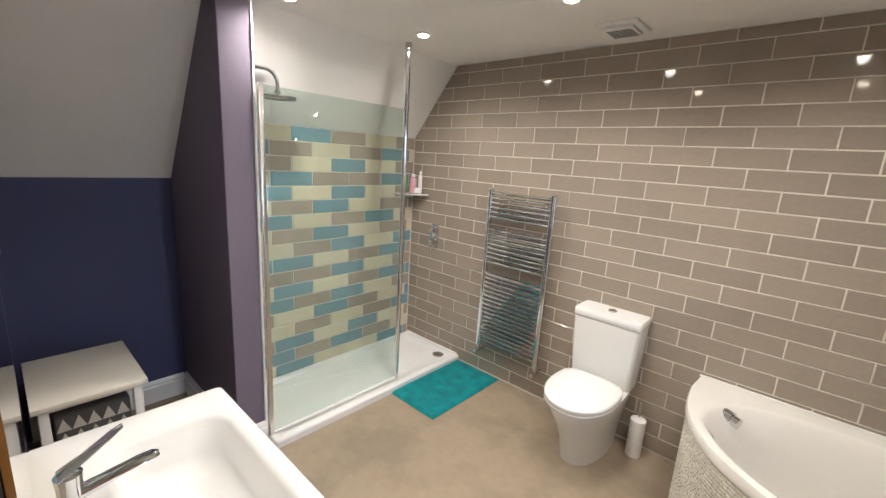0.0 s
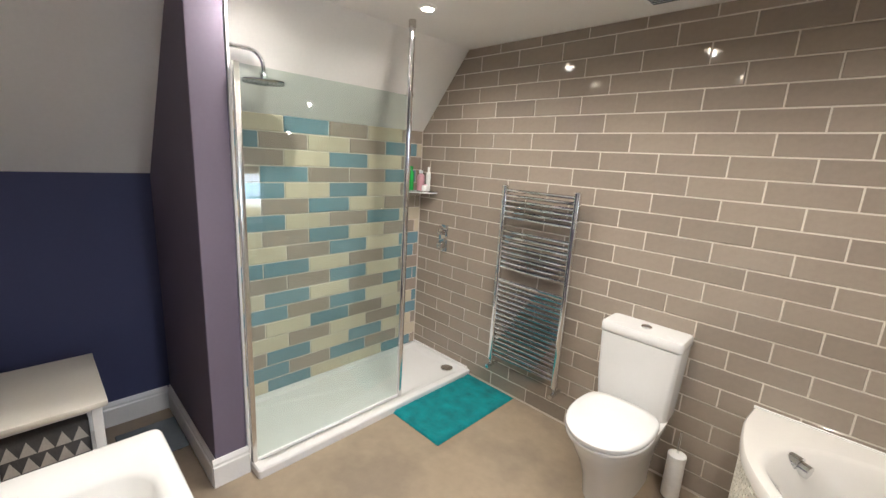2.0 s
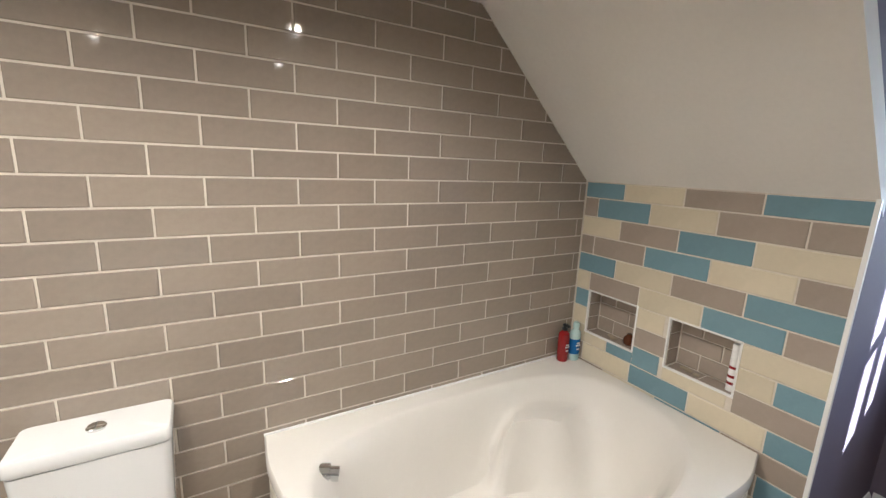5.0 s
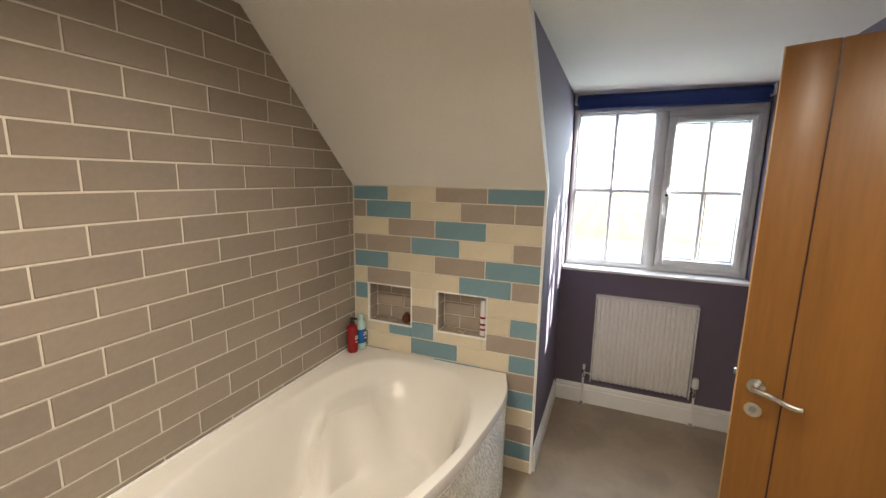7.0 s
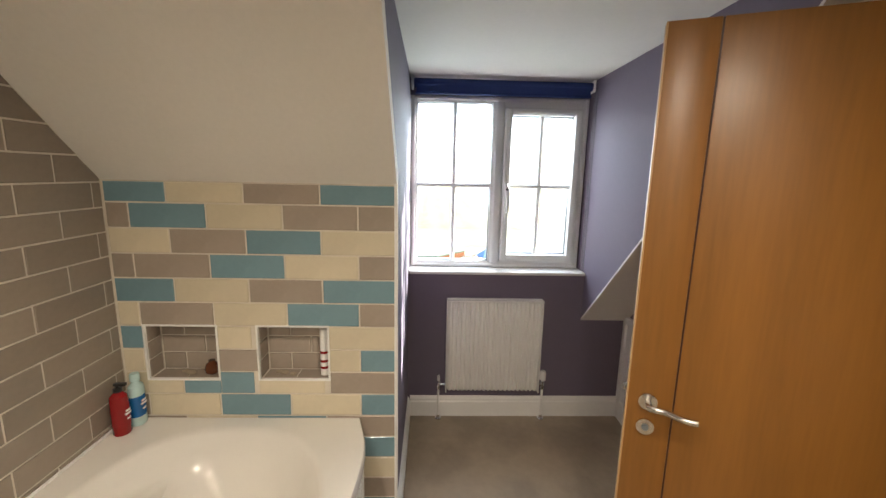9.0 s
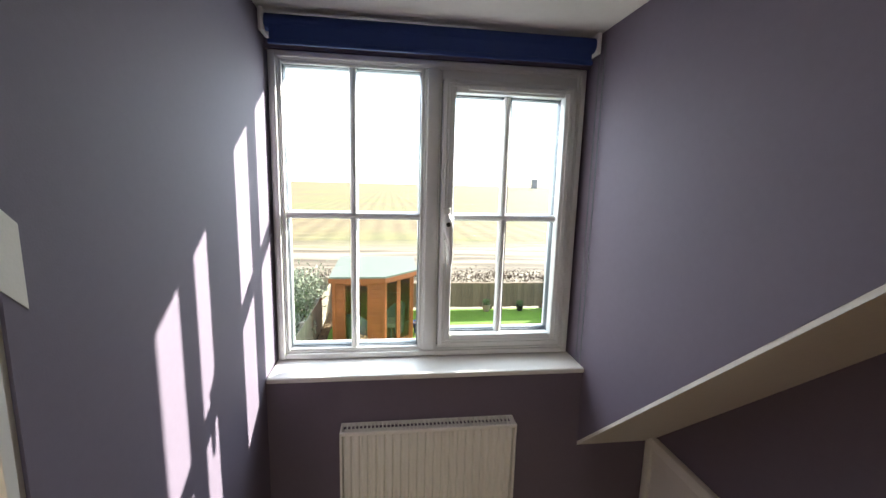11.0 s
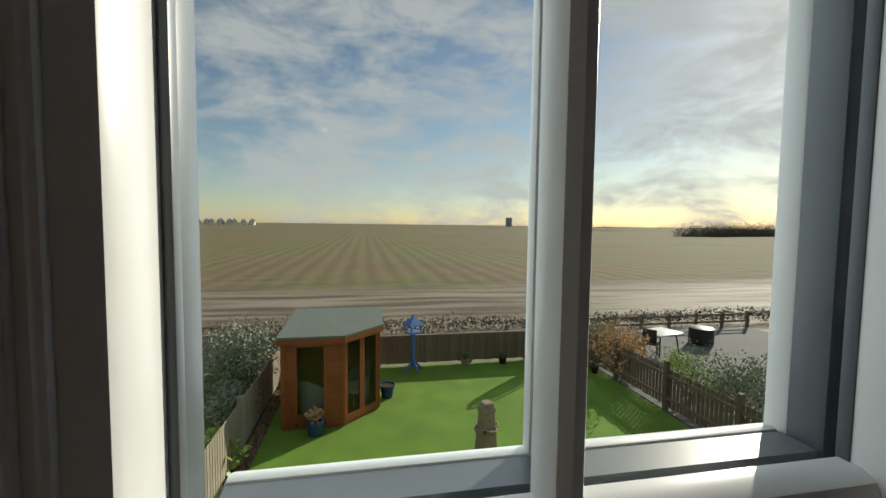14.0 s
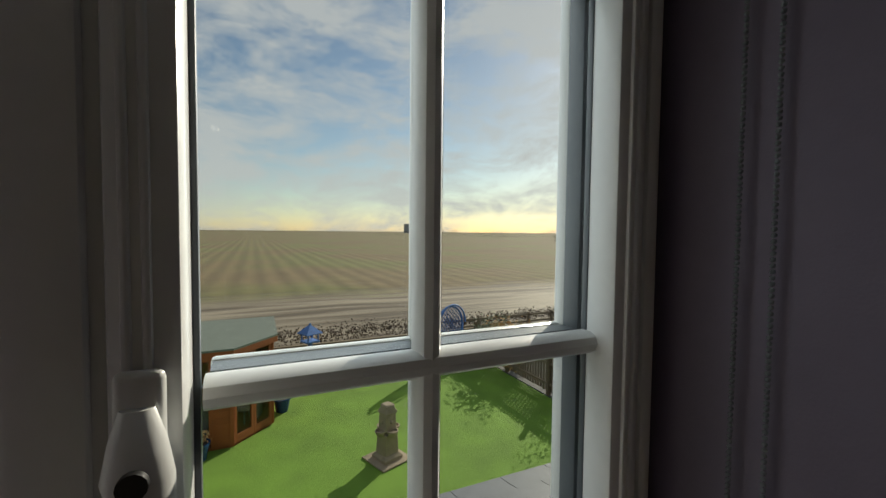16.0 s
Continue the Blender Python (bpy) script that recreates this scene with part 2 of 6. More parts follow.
def field_material():
    """Sprouting crop on brown soil with drill rows, tramlines and a bare muddy headland near the fence."""
    m = mat("field_soil", (0.20, 0.145, 0.07), 0.95, vary=0.3, scale=0.05, fine=0.9, second=(0.15, 0.145, 0.05), bump=0.0)
    n, l = m.node_tree.nodes, m.node_tree.links
    b = n["Principled BSDF"]
    old = b.inputs["Base Color"].links[0].from_socket
    geo = n.new("ShaderNodeNewGeometry")
    sep = n.new("ShaderNodeSeparateXYZ")
    l.new(geo.outputs["Position"], sep.inputs[0])
    no = n.new("ShaderNodeTexNoise")
    no.inputs["Scale"].default_value, no.inputs["Detail"].default_value = 0.35, 6.0
    mp = n.new("ShaderNodeMapping")
    mp.inputs["Scale"].default_value = (2.4, 0.25, 1)
    l.new(geo.outputs["Position"], mp.inputs["Vector"])
    l.new(mp.outputs["Vector"], no.inputs["Vector"])
    ad = n.new("ShaderNodeMath")
    ad.operation = "MULTIPLY_ADD"
    l.new(no.outputs["Fac"], ad.inputs[0])
    ad.inputs[1].default_value = 14.0
    l.new(sep.outputs["X"], ad.inputs[2])
    rg = n.new("ShaderNodeMapRange")
    rg.inputs["From Min"].default_value, rg.inputs["From Max"].default_value = 36.0, 40.0
    l.new(ad.outputs[0], rg.inputs["Value"])
    mud = n.new("ShaderNodeValToRGB")
    mud.color_ramp.elements[0].position, mud.color_ramp.elements[1].position = 0.39, 0.60
    mud.color_ramp.elements[0].color, mud.color_ramp.elements[1].color = (0.10, 0.072, 0.045, 1), (0.30, 0.25, 0.18, 1)
    l.new(no.outputs["Fac"], mud.inputs["Fac"])
    mx = n.new("ShaderNodeMix")
    mx.data_type = "RGBA"
    l.new(rg.outputs["Result"], mx.inputs["Factor"])
    l.new(mud.outputs["Color"], mx.inputs["A"])
    wv = n.new("ShaderNodeTexWave")
    wv.wave_type, wv.bands_direction = "BANDS", "Y"
    wv.inputs["Scale"].default_value, wv.inputs["Distortion"].default_value, wv.inputs["Detail"].default_value = 0.16, 1.2, 2.0
    l.new(geo.outputs["Position"], wv.inputs["Vector"])
    r3 = n.new("ShaderNodeMapRange")
    r3.inputs["To Min"].default_value, r3.inputs["To Max"].default_value = 0.82, 1.1
    l.new(wv.outputs["Fac"], r3.inputs["Value"])
    sc = n.new("ShaderNodeVectorMath")
    sc.operation = "SCALE"
    l.new(old, sc.inputs[0])
    l.new(r3.outputs["Result"], sc.inputs["Scale"])
    l.new(sc.outputs["Vector"], mx.inputs["B"])
    l.new(mx.outputs["Result"], b.inputs["Base Color"])
    bp = n.new("ShaderNodeBump")
    bp.inputs["Strength"].default_value, bp.inputs["Distance"].default_value = 0.9, 0.25
    l.new(no.outputs["Fac"], bp.inputs["Height"])
    l.new(bp.outputs["Normal"], b.inputs["Normal"])
    rr = n.new("ShaderNodeMapRange")
    rr.inputs["To Min"].default_value, rr.inputs["To Max"].default_value = 0.78, 0.95
    l.new(rg.outputs["Result"], rr.inputs["Value"])
    l.new(rr.outputs["Result"], b.inputs["Roughness"])
    return m


M_FIELD = field_material()


# ---- mesh helpers ----
def add_box(bm, lo, hi, bevel=0.0, seg=2, m=None):
    v = bmesh.ops.create_cube(bm, size=1.0)["verts"]
    for q in v:
        q.co = Vector([lo[i] + (q.co[i] + 0.5) * (hi[i] - lo[i]) for i in range(3)])
    if bevel:
        e = list({e for q in v for e in q.link_edges})
        r = bmesh.ops.bevel(bm, geom=e, offset=bevel, segments=seg, affect="EDGES", profile=0.5)
        v = list({q for f in r["faces"] for q in f.verts} | {q for q in v if q.is_valid})
    if m is not None:
        bmesh.ops.transform(bm, matrix=m, verts=v)
    return v


def box(lo, hi, bevel=0.0, seg=2):
    bm = bmesh.new()
    add_box(bm, lo, hi, bevel, seg)
    return bm


def prism(pts, axis, a, b, bevel=0.0):
    """A polygon in the two other axes, pulled from a to b along axis."""
    bm = bmesh.new()
    def co(p, h):
        return {"x": (h, p[0], p[1]), "y": (p[0], h, p[1]), "z": (p[0], p[1], h)}[axis]
    lo, hi = [bm.verts.new(co(p, a)) for p in pts], [bm.verts.new(co(p, b)) for p in pts]
    bm.faces.new(lo)
    bm.faces.new(hi[::-1])
    k = len(pts)
    for i in range(k):
        bm.faces.new((lo[i], hi[i], hi[(i + 1) % k], lo[(i + 1) % k]))
    bmesh.ops.recalc_face_normals(bm, faces=bm.faces)
    if bevel:
        bmesh.ops.bevel(bm, geom=list(bm.edges), offset=bevel, segments=2, affect="EDGES", profile=0.5)
    return bm


def add_lathe(bm, prof, n=24, at=(0, 0, 0)):
    """Round body: prof holds (radius, height) from foot to top."""
    rings = []
    for r, z in prof:
        rings.append([bm.verts.new((at[0] + r * math.cos(2 * math.pi * i / n), at[1] + r * math.sin(2 * math.pi * i / n), at[2] + z)) for i in range(n)])
    for p, q in zip(rings, rings[1:]):
        for i in range(n):
            bm.faces.new((p[i], p[(i + 1) % n], q[(i + 1) % n], q[i]))
    bm.faces.new(rings[0][::-1])
    bm.faces.new(rings[-1])
    return bm


def lathe(prof, n=24, at=(0, 0, 0)):
    return add_lathe(bmesh.new(), prof, n, at)


def add_loft(bm, loops, cap=True):
    rings = [[bm.verts.new(p) for p in lp] for lp in loops]
    n = len(rings[0])
    for p, q in zip(rings, rings[1:]):
        for i in range(n):
            bm.faces.new((p[i], p[(i + 1) % n], q[(i + 1) % n], q[i]))
    if cap:
        bm.faces.new(rings[0][::-1])
        bm.faces.new(rings[-1])
    bmesh.ops.recalc_face_normals(bm, faces=bm.faces)
    return bm


def add_tube(bm, pts, r, n=10, taper=None):
    pts = [Vector(p) for p in pts]
    loops = []
    for i, p in enumerate(pts):
        d = (pts[min(i + 1, len(pts) - 1)] - pts[max(i - 1, 0)]).normalized()
        u = d.cross(Vector((0, 0, 1)))
        if u.length < 1e-3:
            u = d.cross(Vector((0, 1, 0)))
        u.normalize()
        w = d.cross(u)
        rr = r if taper is None else r + (taper - r) * i / max(1, len(pts) - 1)
        loops.append([p + u * rr * math.cos(2 * math.pi * k / n) + w * rr * math.sin(2 * math.pi * k / n) for k in range(n)])
    rings = [[bm.verts.new(p) for p in lp] for lp in loops]
    for p, q in zip(rings, rings[1:]):
        for i in range(n):
            bm.faces.new((p[i], p[(i + 1) % n], q[(i + 1) % n], q[i]))
    bm.faces.new(rings[0][::-1])
    bm.faces.new(rings[-1])
    return bm


def tube(pts, r, n=10, taper=None):
    return add_tube(bmesh.new(), pts, r, n, taper)


def arc(c, r, a0, a1, n, u, v):
    """Points of an arc about c in the plane of u and v."""
    c, u, v = Vector(c), Vector(u), Vector(v)
    return [c + u * r * math.cos(a0 + (a1 - a0) * i / n) + v * r * math.sin(a0 + (a1 - a0) * i / n) for i in range(n + 1)]


def spline(pts, per=8):
    """Smooth line through a few points."""
    p = [Vector(q) for q in pts]
    p = [p[0] * 2 - p[1]] + p + [p[-1] * 2 - p[-2]]
    out = []
    for i in range(1, len(p) - 2):
        for k in range(per):
            t = k / per
            out.append(0.5 * ((2 * p[i]) + (p[i + 1] - p[i - 1]) * t + (2 * p[i - 1] - 5 * p[i] + 4 * p[i + 1] - p[i + 2]) * t * t
                              + (3 * p[i] - p[i - 1] - 3 * p[i + 1] + p[i + 2]) * t ** 3))
    out.append(p[-2])
    return out


def mesh_of(name, bm, material, smooth=None):
    me = bpy.data.meshes.new(name)
    bmesh.ops.recalc_face_normals(bm, faces=bm.faces)
    bm.to_mesh(me)
    bm.free()
    me.materials.append(material)
    if smooth:
        me.shade_smooth()
        if smooth is not True:
            me.set_sharp_from_angle(angle=radians(smooth))
    return me


def part(name, bm, material, parent=None, label="", smooth=35):
    ob = new(name, mesh_of(name, bm, material, smooth))
    if parent is not None:
        ob.parent = parent
    return tagged(ob, label)


def thing(name, label, category, at=(0, 0, 0), rz=0.0, group="", kind=""):
    ob = new(name)
    ob.empty_display_size = 0.1
    ob.matrix_basis = pose(*at, 0, 0, rz)
    return tagged(ob, label, category, group, kind)


def structure(name, bm, material, label, category="wall", smooth=None):
    return tagged(part(name, bm, material, None, "", smooth), label, category, "", "structure")


# ---- the room ----
NY, WX, EX, YS = 2.458, -2.66, 1.37, 1.305
SLW = (CEIL - 1.80) / 0.43


def zw(x):
    return 1.80 + (x + 2.66) * SLW


def ze(x):
    return 1.607 - 0.965 * (x - 1.365)


XW0, XE0 = -2.23, 1.365 + (1.607 - CEIL) / 0.965
DCZ = 2.24
XD = 1.365 + (1.607 - DCZ) / 0.965
wall_n = structure("wall_north", prism([(WX - 0.02, 0), (EX + 0.02, 0), (EX + 0.02, ze(EX) + 0.05), (XE0, CEIL + 0.05), (XW0, CEIL + 0.05), (WX - 0.02, 1.85)], "y", NY + 0.0025, NY + 0.14), M_GROUT, "long wall of glazed taupe brick tiles with pale grout")
wall_w = structure("wall_west", box((WX - 0.14, 0.86, 0), (WX - 0.0025, NY + 0.006, 1.80)), M_GROUT, "shower wall of duck-egg, cream and taupe brick tiles")
structure("wall_alcove", box((-3.12, -0.2, 0), (-2.955, 0.72, 1.46)), M_NAVYWALL, "low dark navy painted wall under the sloping ceiling")
structure("ceiling_slope_west", prism([(-3.06, zw(-3.06)), (XW0, CEIL), (XW0, CEIL + 0.1), (-3.06, zw(-3.06) + 0.14)], "y", -0.2, NY + 0.14), M_CEIL, "sloping white painted ceiling over the shower", "ceiling")
structure("ceiling", box((XW0 - 0.02, -0.3, CEIL), (XE0 + 0.02, NY + 0.14, CEIL + 0.1)), M_CEIL, "flat white painted ceiling", "ceiling")
structure("partition", prism([(-3.0, 0), (-2.1, 0), (-2.1, CEIL), (XW0, CEIL), (-3.0, zw(-3.0))], "y", 0.715, 0.86, 0.004), M_MAUVE, "mauve painted stub wall beside the shower")
structure("ceiling_slope_east", prism([(XE0, CEIL), (EX + 0.06, ze(EX + 0.06)), (EX + 0.06, ze(EX + 0.06) + 0.1), (XE0, CEIL + 0.1)], "y", YS - 0.006, NY + 0.14), M_WHITE_WALL, "sloping white painted ceiling over the bath", "ceiling")
structure("ceiling_slope_dormer", prism([(XE0, CEIL), (2.32, ze(2.32)), (2.32, ze(2.32) + 0.1), (XE0, CEIL + 0.1)], "y", -0.25, 0.1395), M_WHITE_WALL, "sloping white painted ceiling beside the dormer", "ceiling")
structure("dormer_upstand", prism([(XE0, CEIL), (XD, DCZ), (XD + 0.08, DCZ + 0.02), (XE0, CEIL + 0.08)], "y", 0.14, YS), M_WHITE_WALL, "white painted strip above the dormer", "ceiling")
structure("ceiling_dormer", box((XD, 0.02, DCZ), (2.62, YS + 0.1, DCZ + 0.08)), M_CEIL, "flat white dormer ceiling", "ceiling")
structure("wall_dormer_north", prism([(2.53, 0), (2.53, DCZ), (XD + 0.03, DCZ), (XD + 0.03, DCZ - 0.012), (EX + 0.03, ze(EX) - 0.012), (EX + 0.03, 0)], "y", YS - 0.005, YS + 0.1), M_MAUVE, "mauve painted dormer cheek")
structure("wall_dormer_south", prism([(XD + 0.02, DCZ), (2.53, DCZ), (2.53, ze(2.53) + 0.015), (XD + 0.02, ze(XD + 0.02) + 0.015)], "y", 0.03, 0.14), M_MAUVE, "mauve painted dormer cheek above the slope")
structure("wall_window", box((2.307, 0.14, 0), (2.62, YS, 1.005)), M_MAUVE, "mauve wall below the window")
structure("wall_knee", box((2.307, -0.3, 0), (2.45, 0.14, ze(2.307) + 0.03)), M_MAUVE, "low mauve wall under the slope")
SY = -0.175
structure("wall_south", prism([(0.56, 0), (2.45, 0), (2.45, ze(2.45)), (XE0, CEIL), (0.56, CEIL)], "y", SY - 0.12, SY), M_MAUVE, "mauve wall beside the door")
structure("wall_south_west", box((-3.12, -0.30, 0), (-0.33, -0.06, CEIL + 0.04)), M_MAUVE, "mauve wall behind the basin")
structure("wall_lintel", box((-0.33, SY - 0.12, 2.09), (0.56, SY, CEIL)), M_MAUVE, "wall above the door")
structure("floor", box((-3.1, -1.6, -0.12), (2.4, NY + 0.1, 0)), M_FLOOR, "mottled beige stone-effect vinyl floor", "floor")
structure("hall_wall_back", box((-1.6, -1.6, 0), (1.8, -1.5, 2.4)), M_WHITE_WALL, "plain hall wall")
structure("hall_wall_west", box((-1.6, -1.5, 0), (-1.5, -0.30, 2.4)), M_WHITE_WALL, "plain hall wall")
structure("hall_wall_east", box((1.7, -1.5, 0), (1.8, -0.30, 2.4)), M_WHITE_WALL, "plain hall wall")
structure("hall_ceiling", box((-1.6, -1.6, 2.4), (1.8, -0.3, 2.5)), M_CEIL, "plain hall ceiling", "ceiling")
# unseen cover added above the ceilings, closing the roof void over the rooms
structure("roof_cover", prism([(-3.3, 1.2), (-2.2, 2.75), (0.5, 2.75), (2.7, 2.62), (2.7, 2.7), (0.5, 2.9), (-2.3, 2.9), (-3.4, 1.3)], "y", -1.7, NY + 0.3), M_ROOF, "unseen plain roof cover added over the room", "roof")
for nm, lo, hi in (("frame_left", (-0.35, SY - 0.13, 0), (-0.30, SY + 0.012, 2.09)), ("frame_right", (0.53, SY - 0.13, 0), (0.58, SY + 0.012, 2.09)), ("frame_head", (-0.35, SY - 0.13, 2.06), (0.58, SY + 0.012, 2.10))):
    structure("door_" + nm, box(lo, hi, 0.004), M_GLOSS, "white painted door lining", "trim")
# bath end wall with two recesses
N1, N2, NZ = (2.06, 2.356), (1.592, 1.888), (0.757, 0.997)
wall_e = None
eb = bmesh.new()
for lo, hi in (((EX + 0.0025, YS, 0), (EX + 0.13, NY + 0.006, NZ[0])), ((EX + 0.0025, YS, NZ[1]), (EX + 0.13, NY + 0.006, ze(EX) - 0.004)),
               ((EX + 0.0025, YS, NZ[0]), (EX + 0.13, N2[0], NZ[1])), ((EX + 0.0025, N2[1], NZ[0]), (EX + 0.13, N1[0], NZ[1])),
               ((EX + 0.0025, N1[1], NZ[0]), (EX + 0.13, NY + 0.006, NZ[1])), ((EX + 0.10, N2[0], NZ[0]), (EX + 0.128, N2[1], NZ[1])), ((EX + 0.10, N1[0], NZ[0]), (EX + 0.128, N1[1], NZ[1]))):
    add_box(eb, lo, hi)
wall_e = structure("wall_east", eb, M_GROUT, "bath end wall of mixed brick tiles with two recesses")
tb = bmesh.new()
add_box(tb, (EX - 0.003, YS - 0.010, 0.0), (EX + 0.012, YS + 0.004, ze(EX)), 0.001)
for a, b in (N1, N2):
    for lo, hi in (((EX - 0.003, a - 0.006, NZ[0] - 0.006), (EX + 0.01, a + 0.002, NZ[1] + 0.006)), ((EX - 0.003, b - 0.002, NZ[0] - 0.006), (EX + 0.01, b + 0.006, NZ[1] + 0.006)),
                   ((EX - 0.003, a, NZ[0] - 0.006), (EX + 0.01, b, NZ[0] + 0.002)), ((EX - 0.003, a, NZ[1] - 0.002), (EX + 0.01, b, NZ[1] + 0.006))):
        add_box(tb, lo, hi)
structure("trim_tile", tb, M_GLOSS, "white tile edge trim", "trim")
structure("trim_shower", box((-2.112, 0.861, 0.10), (-2.095, 0.872, CEIL)), M_GLOSS, "white edge trim beside the shower", "trim")


def skirting(name, pts_from, pts_to, normal, h=0.145):
    """Skirting board with a stepped, rounded top between two floor points."""
    a, b, nn = Vector((*pts_from, 0)), Vector((*pts_to, 0)), Vector((*normal, 0))
    prof = [(0, 0), (0.018, 0), (0.018, h - 0.04), (0.013, h - 0.032), (0.013, h - 0.02), (0.007, h - 0.006), (0.004, h), (0, h)]
    bm = bmesh.new()
    add_loft(bm, [[p + nn * d + Vector((0, 0, z)) for d, z in prof] for p in (a, b)])
    structure(name, bm, M_GLOSS, "white moulded skirting board", "skirting")


skirting("baseboard", (2.307, SY + 0.018), (2.307, YS - 0.02), (-1, 0))
skirting("baseboard", (EX + 0.02, YS - 0.006), (2.289, YS - 0.006), (0, -1))
skirting("baseboard", (-2.955, -0.04), (-2.955, 0.70), (1, 0))
skirting("baseboard", (-2.98, 0.715), (-2.1, 0.715), (0, -1))
skirting("baseboard", (-2.1, 0.70), (-2.1, 0.865), (1, 0))
skirting("baseboard", (1.90, SY), (0.60, SY), (0, 1))
# access panel on the wall beside the radiator
panel = thing("access_panel", "white painted wooden access hatch with raised frame", "hatch")
part("panel", box((1.90, SY, 0.02), (2.29, SY + 0.012, 0.715), 0.003), M_GLOSS, panel)
for lo, hi in (((1.88, SY, 0.0), (1.92, SY + 0.026, 0.735)), ((2.265, SY, 0.0), (2.305, SY + 0.026, 0.735)), ((1.92, SY, 0.69), (2.265, SY + 0.026, 0.735)), ((1.92, SY, 0.0), (2.265, SY + 0.026, 0.13))):
    part("frame", box(lo, hi, 0.006), M_GLOSS, panel)
for hx, hz in ((1.95, 0.62), (1.95, 0.2)):
    part("screw_cap", lathe([(0.006, 0), (0.006, 0.003), (0.003, 0.005)], 10, (hx + 0.06, SY + 0.012, hz)), M_GLOSS, panel)

# ---- window ----
WXI = 2.455
win = thing("window_1", "white plastic casement window with glazing bars and an opening right light", "window", kind="structure")


def frame_rect(bm, y0, y1, z0, z1, w, x0, x1, bevel=0.006):
    for lo, hi in (((x0, y0, z0), (x1, y0 + w, z1)), ((x0, y1 - w, z0), (x1, y1, z1)), ((x0, y0 + w, z0), (x1, y1 - w, z0 + w)), ((x0, y0 + w, z1 - w), (x1, y1 - w, z1))):
        add_box(bm, lo, hi, bevel, 2)


WXG, WXS, WXO = 2.484, 2.520, 2.540
fb = bmesh.new()
frame_rect(fb, 0.142, 1.296, 1.02, 2.145, 0.034, WXI, WXO + 0.008)
frame_rect(fb, 0.150, 1.288, 1.028, 2.137, 0.020, WXI - 0.012, WXI, 0.004)
add_box(fb, (WXI, 0.69, 1.05), (WXO + 0.008, 0.755, 2.11), 0.006)
add_box(fb, (WXI - 0.012, 0.700, 1.05), (WXI + 0.002, 0.745, 2.11), 0.005)
for lo, hi in (((0.170, 2.077), (0.692, 2.116)), ((0.170, 1.050), (0.692, 1.069)), ((0.170, 1.069), (0.1835, 2.077))):
    add_box(fb, (WXI + 0.006, *lo), (WXO - 0.004, *hi))
part("window_frame", fb, M_UPVC, win)
cb = bmesh.new()
frame_rect(cb, 0.184, 0.688, 1.070, 2.075, 0.046, WXI - 0.022, WXG - 0.002, 0.008)
for lo, hi in (((0.182, 1.066), (0.226, 2.080)), ((0.656, 1.066), (0.690, 2.080)), ((0.226, 1.066), (0.656, 1.118)), ((0.226, 2.030), (0.656, 2.080))):
    add_box(cb, (WXS, *lo), (WXO, *hi), 0.003)
casement = part("casement", cb, M_UPVC, win)
for lip in (0.010, 0.022):
    lb_c = bmesh.new()
    frame_rect(lb_c, 0.187 + lip, 0.688 - lip, 1.070 + lip, 2.075 - lip, 0.006, WXI - 0.026, WXI - 0.018, 0.0025)
    part("moulded_lip", lb_c, M_UPVC, casement)
bb = bmesh.new()
frame_rect(bb, 0.754, 1.264, 1.052, 2.112, 0.012, WXI + 0.004, WXG - 0.002, 0.005)
frame_rect(bb, 0.750, 1.268, 1.048, 2.116, 0.018, WXS, WXO, 0.003)
part("glazing_bead", bb, M_UPVC, win)
gk = bmesh.new()
frame_rect(gk, 0.222, 0.646, 1.112, 2.033, 0.009, WXG - 0.010, WXG - 0.001, 0.001)
frame_rect(gk, 0.760, 1.258, 1.058, 2.106, 0.009, WXG - 0.010, WXG - 0.001, 0.001)
sk = bmesh.new()
frame_rect(sk, 0.202, 0.668, 1.096, 2.050, 0.026, WXG + 0.008, WXS - 0.001, 0.001)
frame_rect(sk, 0.752, 1.266, 1.050, 2.114, 0.017, WXG + 0.008, WXS - 0.001, 0.001)
part("glazing_spacer", sk, M_GASKET, win, "dark spacer between the panes")
part("gasket", gk, M_GASKET, win)


def bar(y0, y1, z0, z1, x):
    """Rounded glazing bar on the room side of the glass."""
    bm = bmesh.new()
    prof = [(0.014, -0.013), (0.0, -0.013), (-0.008, -0.008), (-0.011, 0), (-0.008, 0.008), (0.0, 0.013), (0.014, 0.013)]
    if z1 - z0 > y1 - y0:
        ym = (y0 + y1) / 2
        add_loft(bm, [[(x + d, ym + w, z) for d, w in prof] for z in (z0, z1)])
    else:
        zm = (z0 + z1) / 2
        add_loft(bm, [[(x + d, y, zm + w) for d, w in prof] for y in (y0, y1)])
    return bm


BARZ = 1.578
def outer_bar(y0, y1, z0, z1):
    """Flat glazing bar on the weather side of the glass."""
    return box((WXS + 0.001, y0, z0), (WXO - 0.006, y1, z1), 0.004)


BAR_ROOM = [(0.428, 0.454, 1.118, 2.028, 0.014), (0.230, 0.634, BARZ - 0.013, BARZ + 0.013, 0.012), (0.997, 1.023, 1.066, 2.098, 0.014), (0.768, 1.250, BARZ - 0.013, BARZ + 0.013, 0.012)]
for y0, y1, z0, z1, d in BAR_ROOM:
    part("glazing_bar", bar(y0, y1, z0, z1, WXI + d), M_UPVC, win)
    if y0 == 0.428:
        y0, y1 = 0.415, 0.440
    part("spacer_bar", box((WXG + 0.008, y0 + 0.002, z0 + 0.002), (WXS, y1 - 0.002, z1 - 0.002)), M_GASKET, win)
    part("outer_glazing_bar", outer_bar(y0, y1, z0, z1), M_UPVC, win)
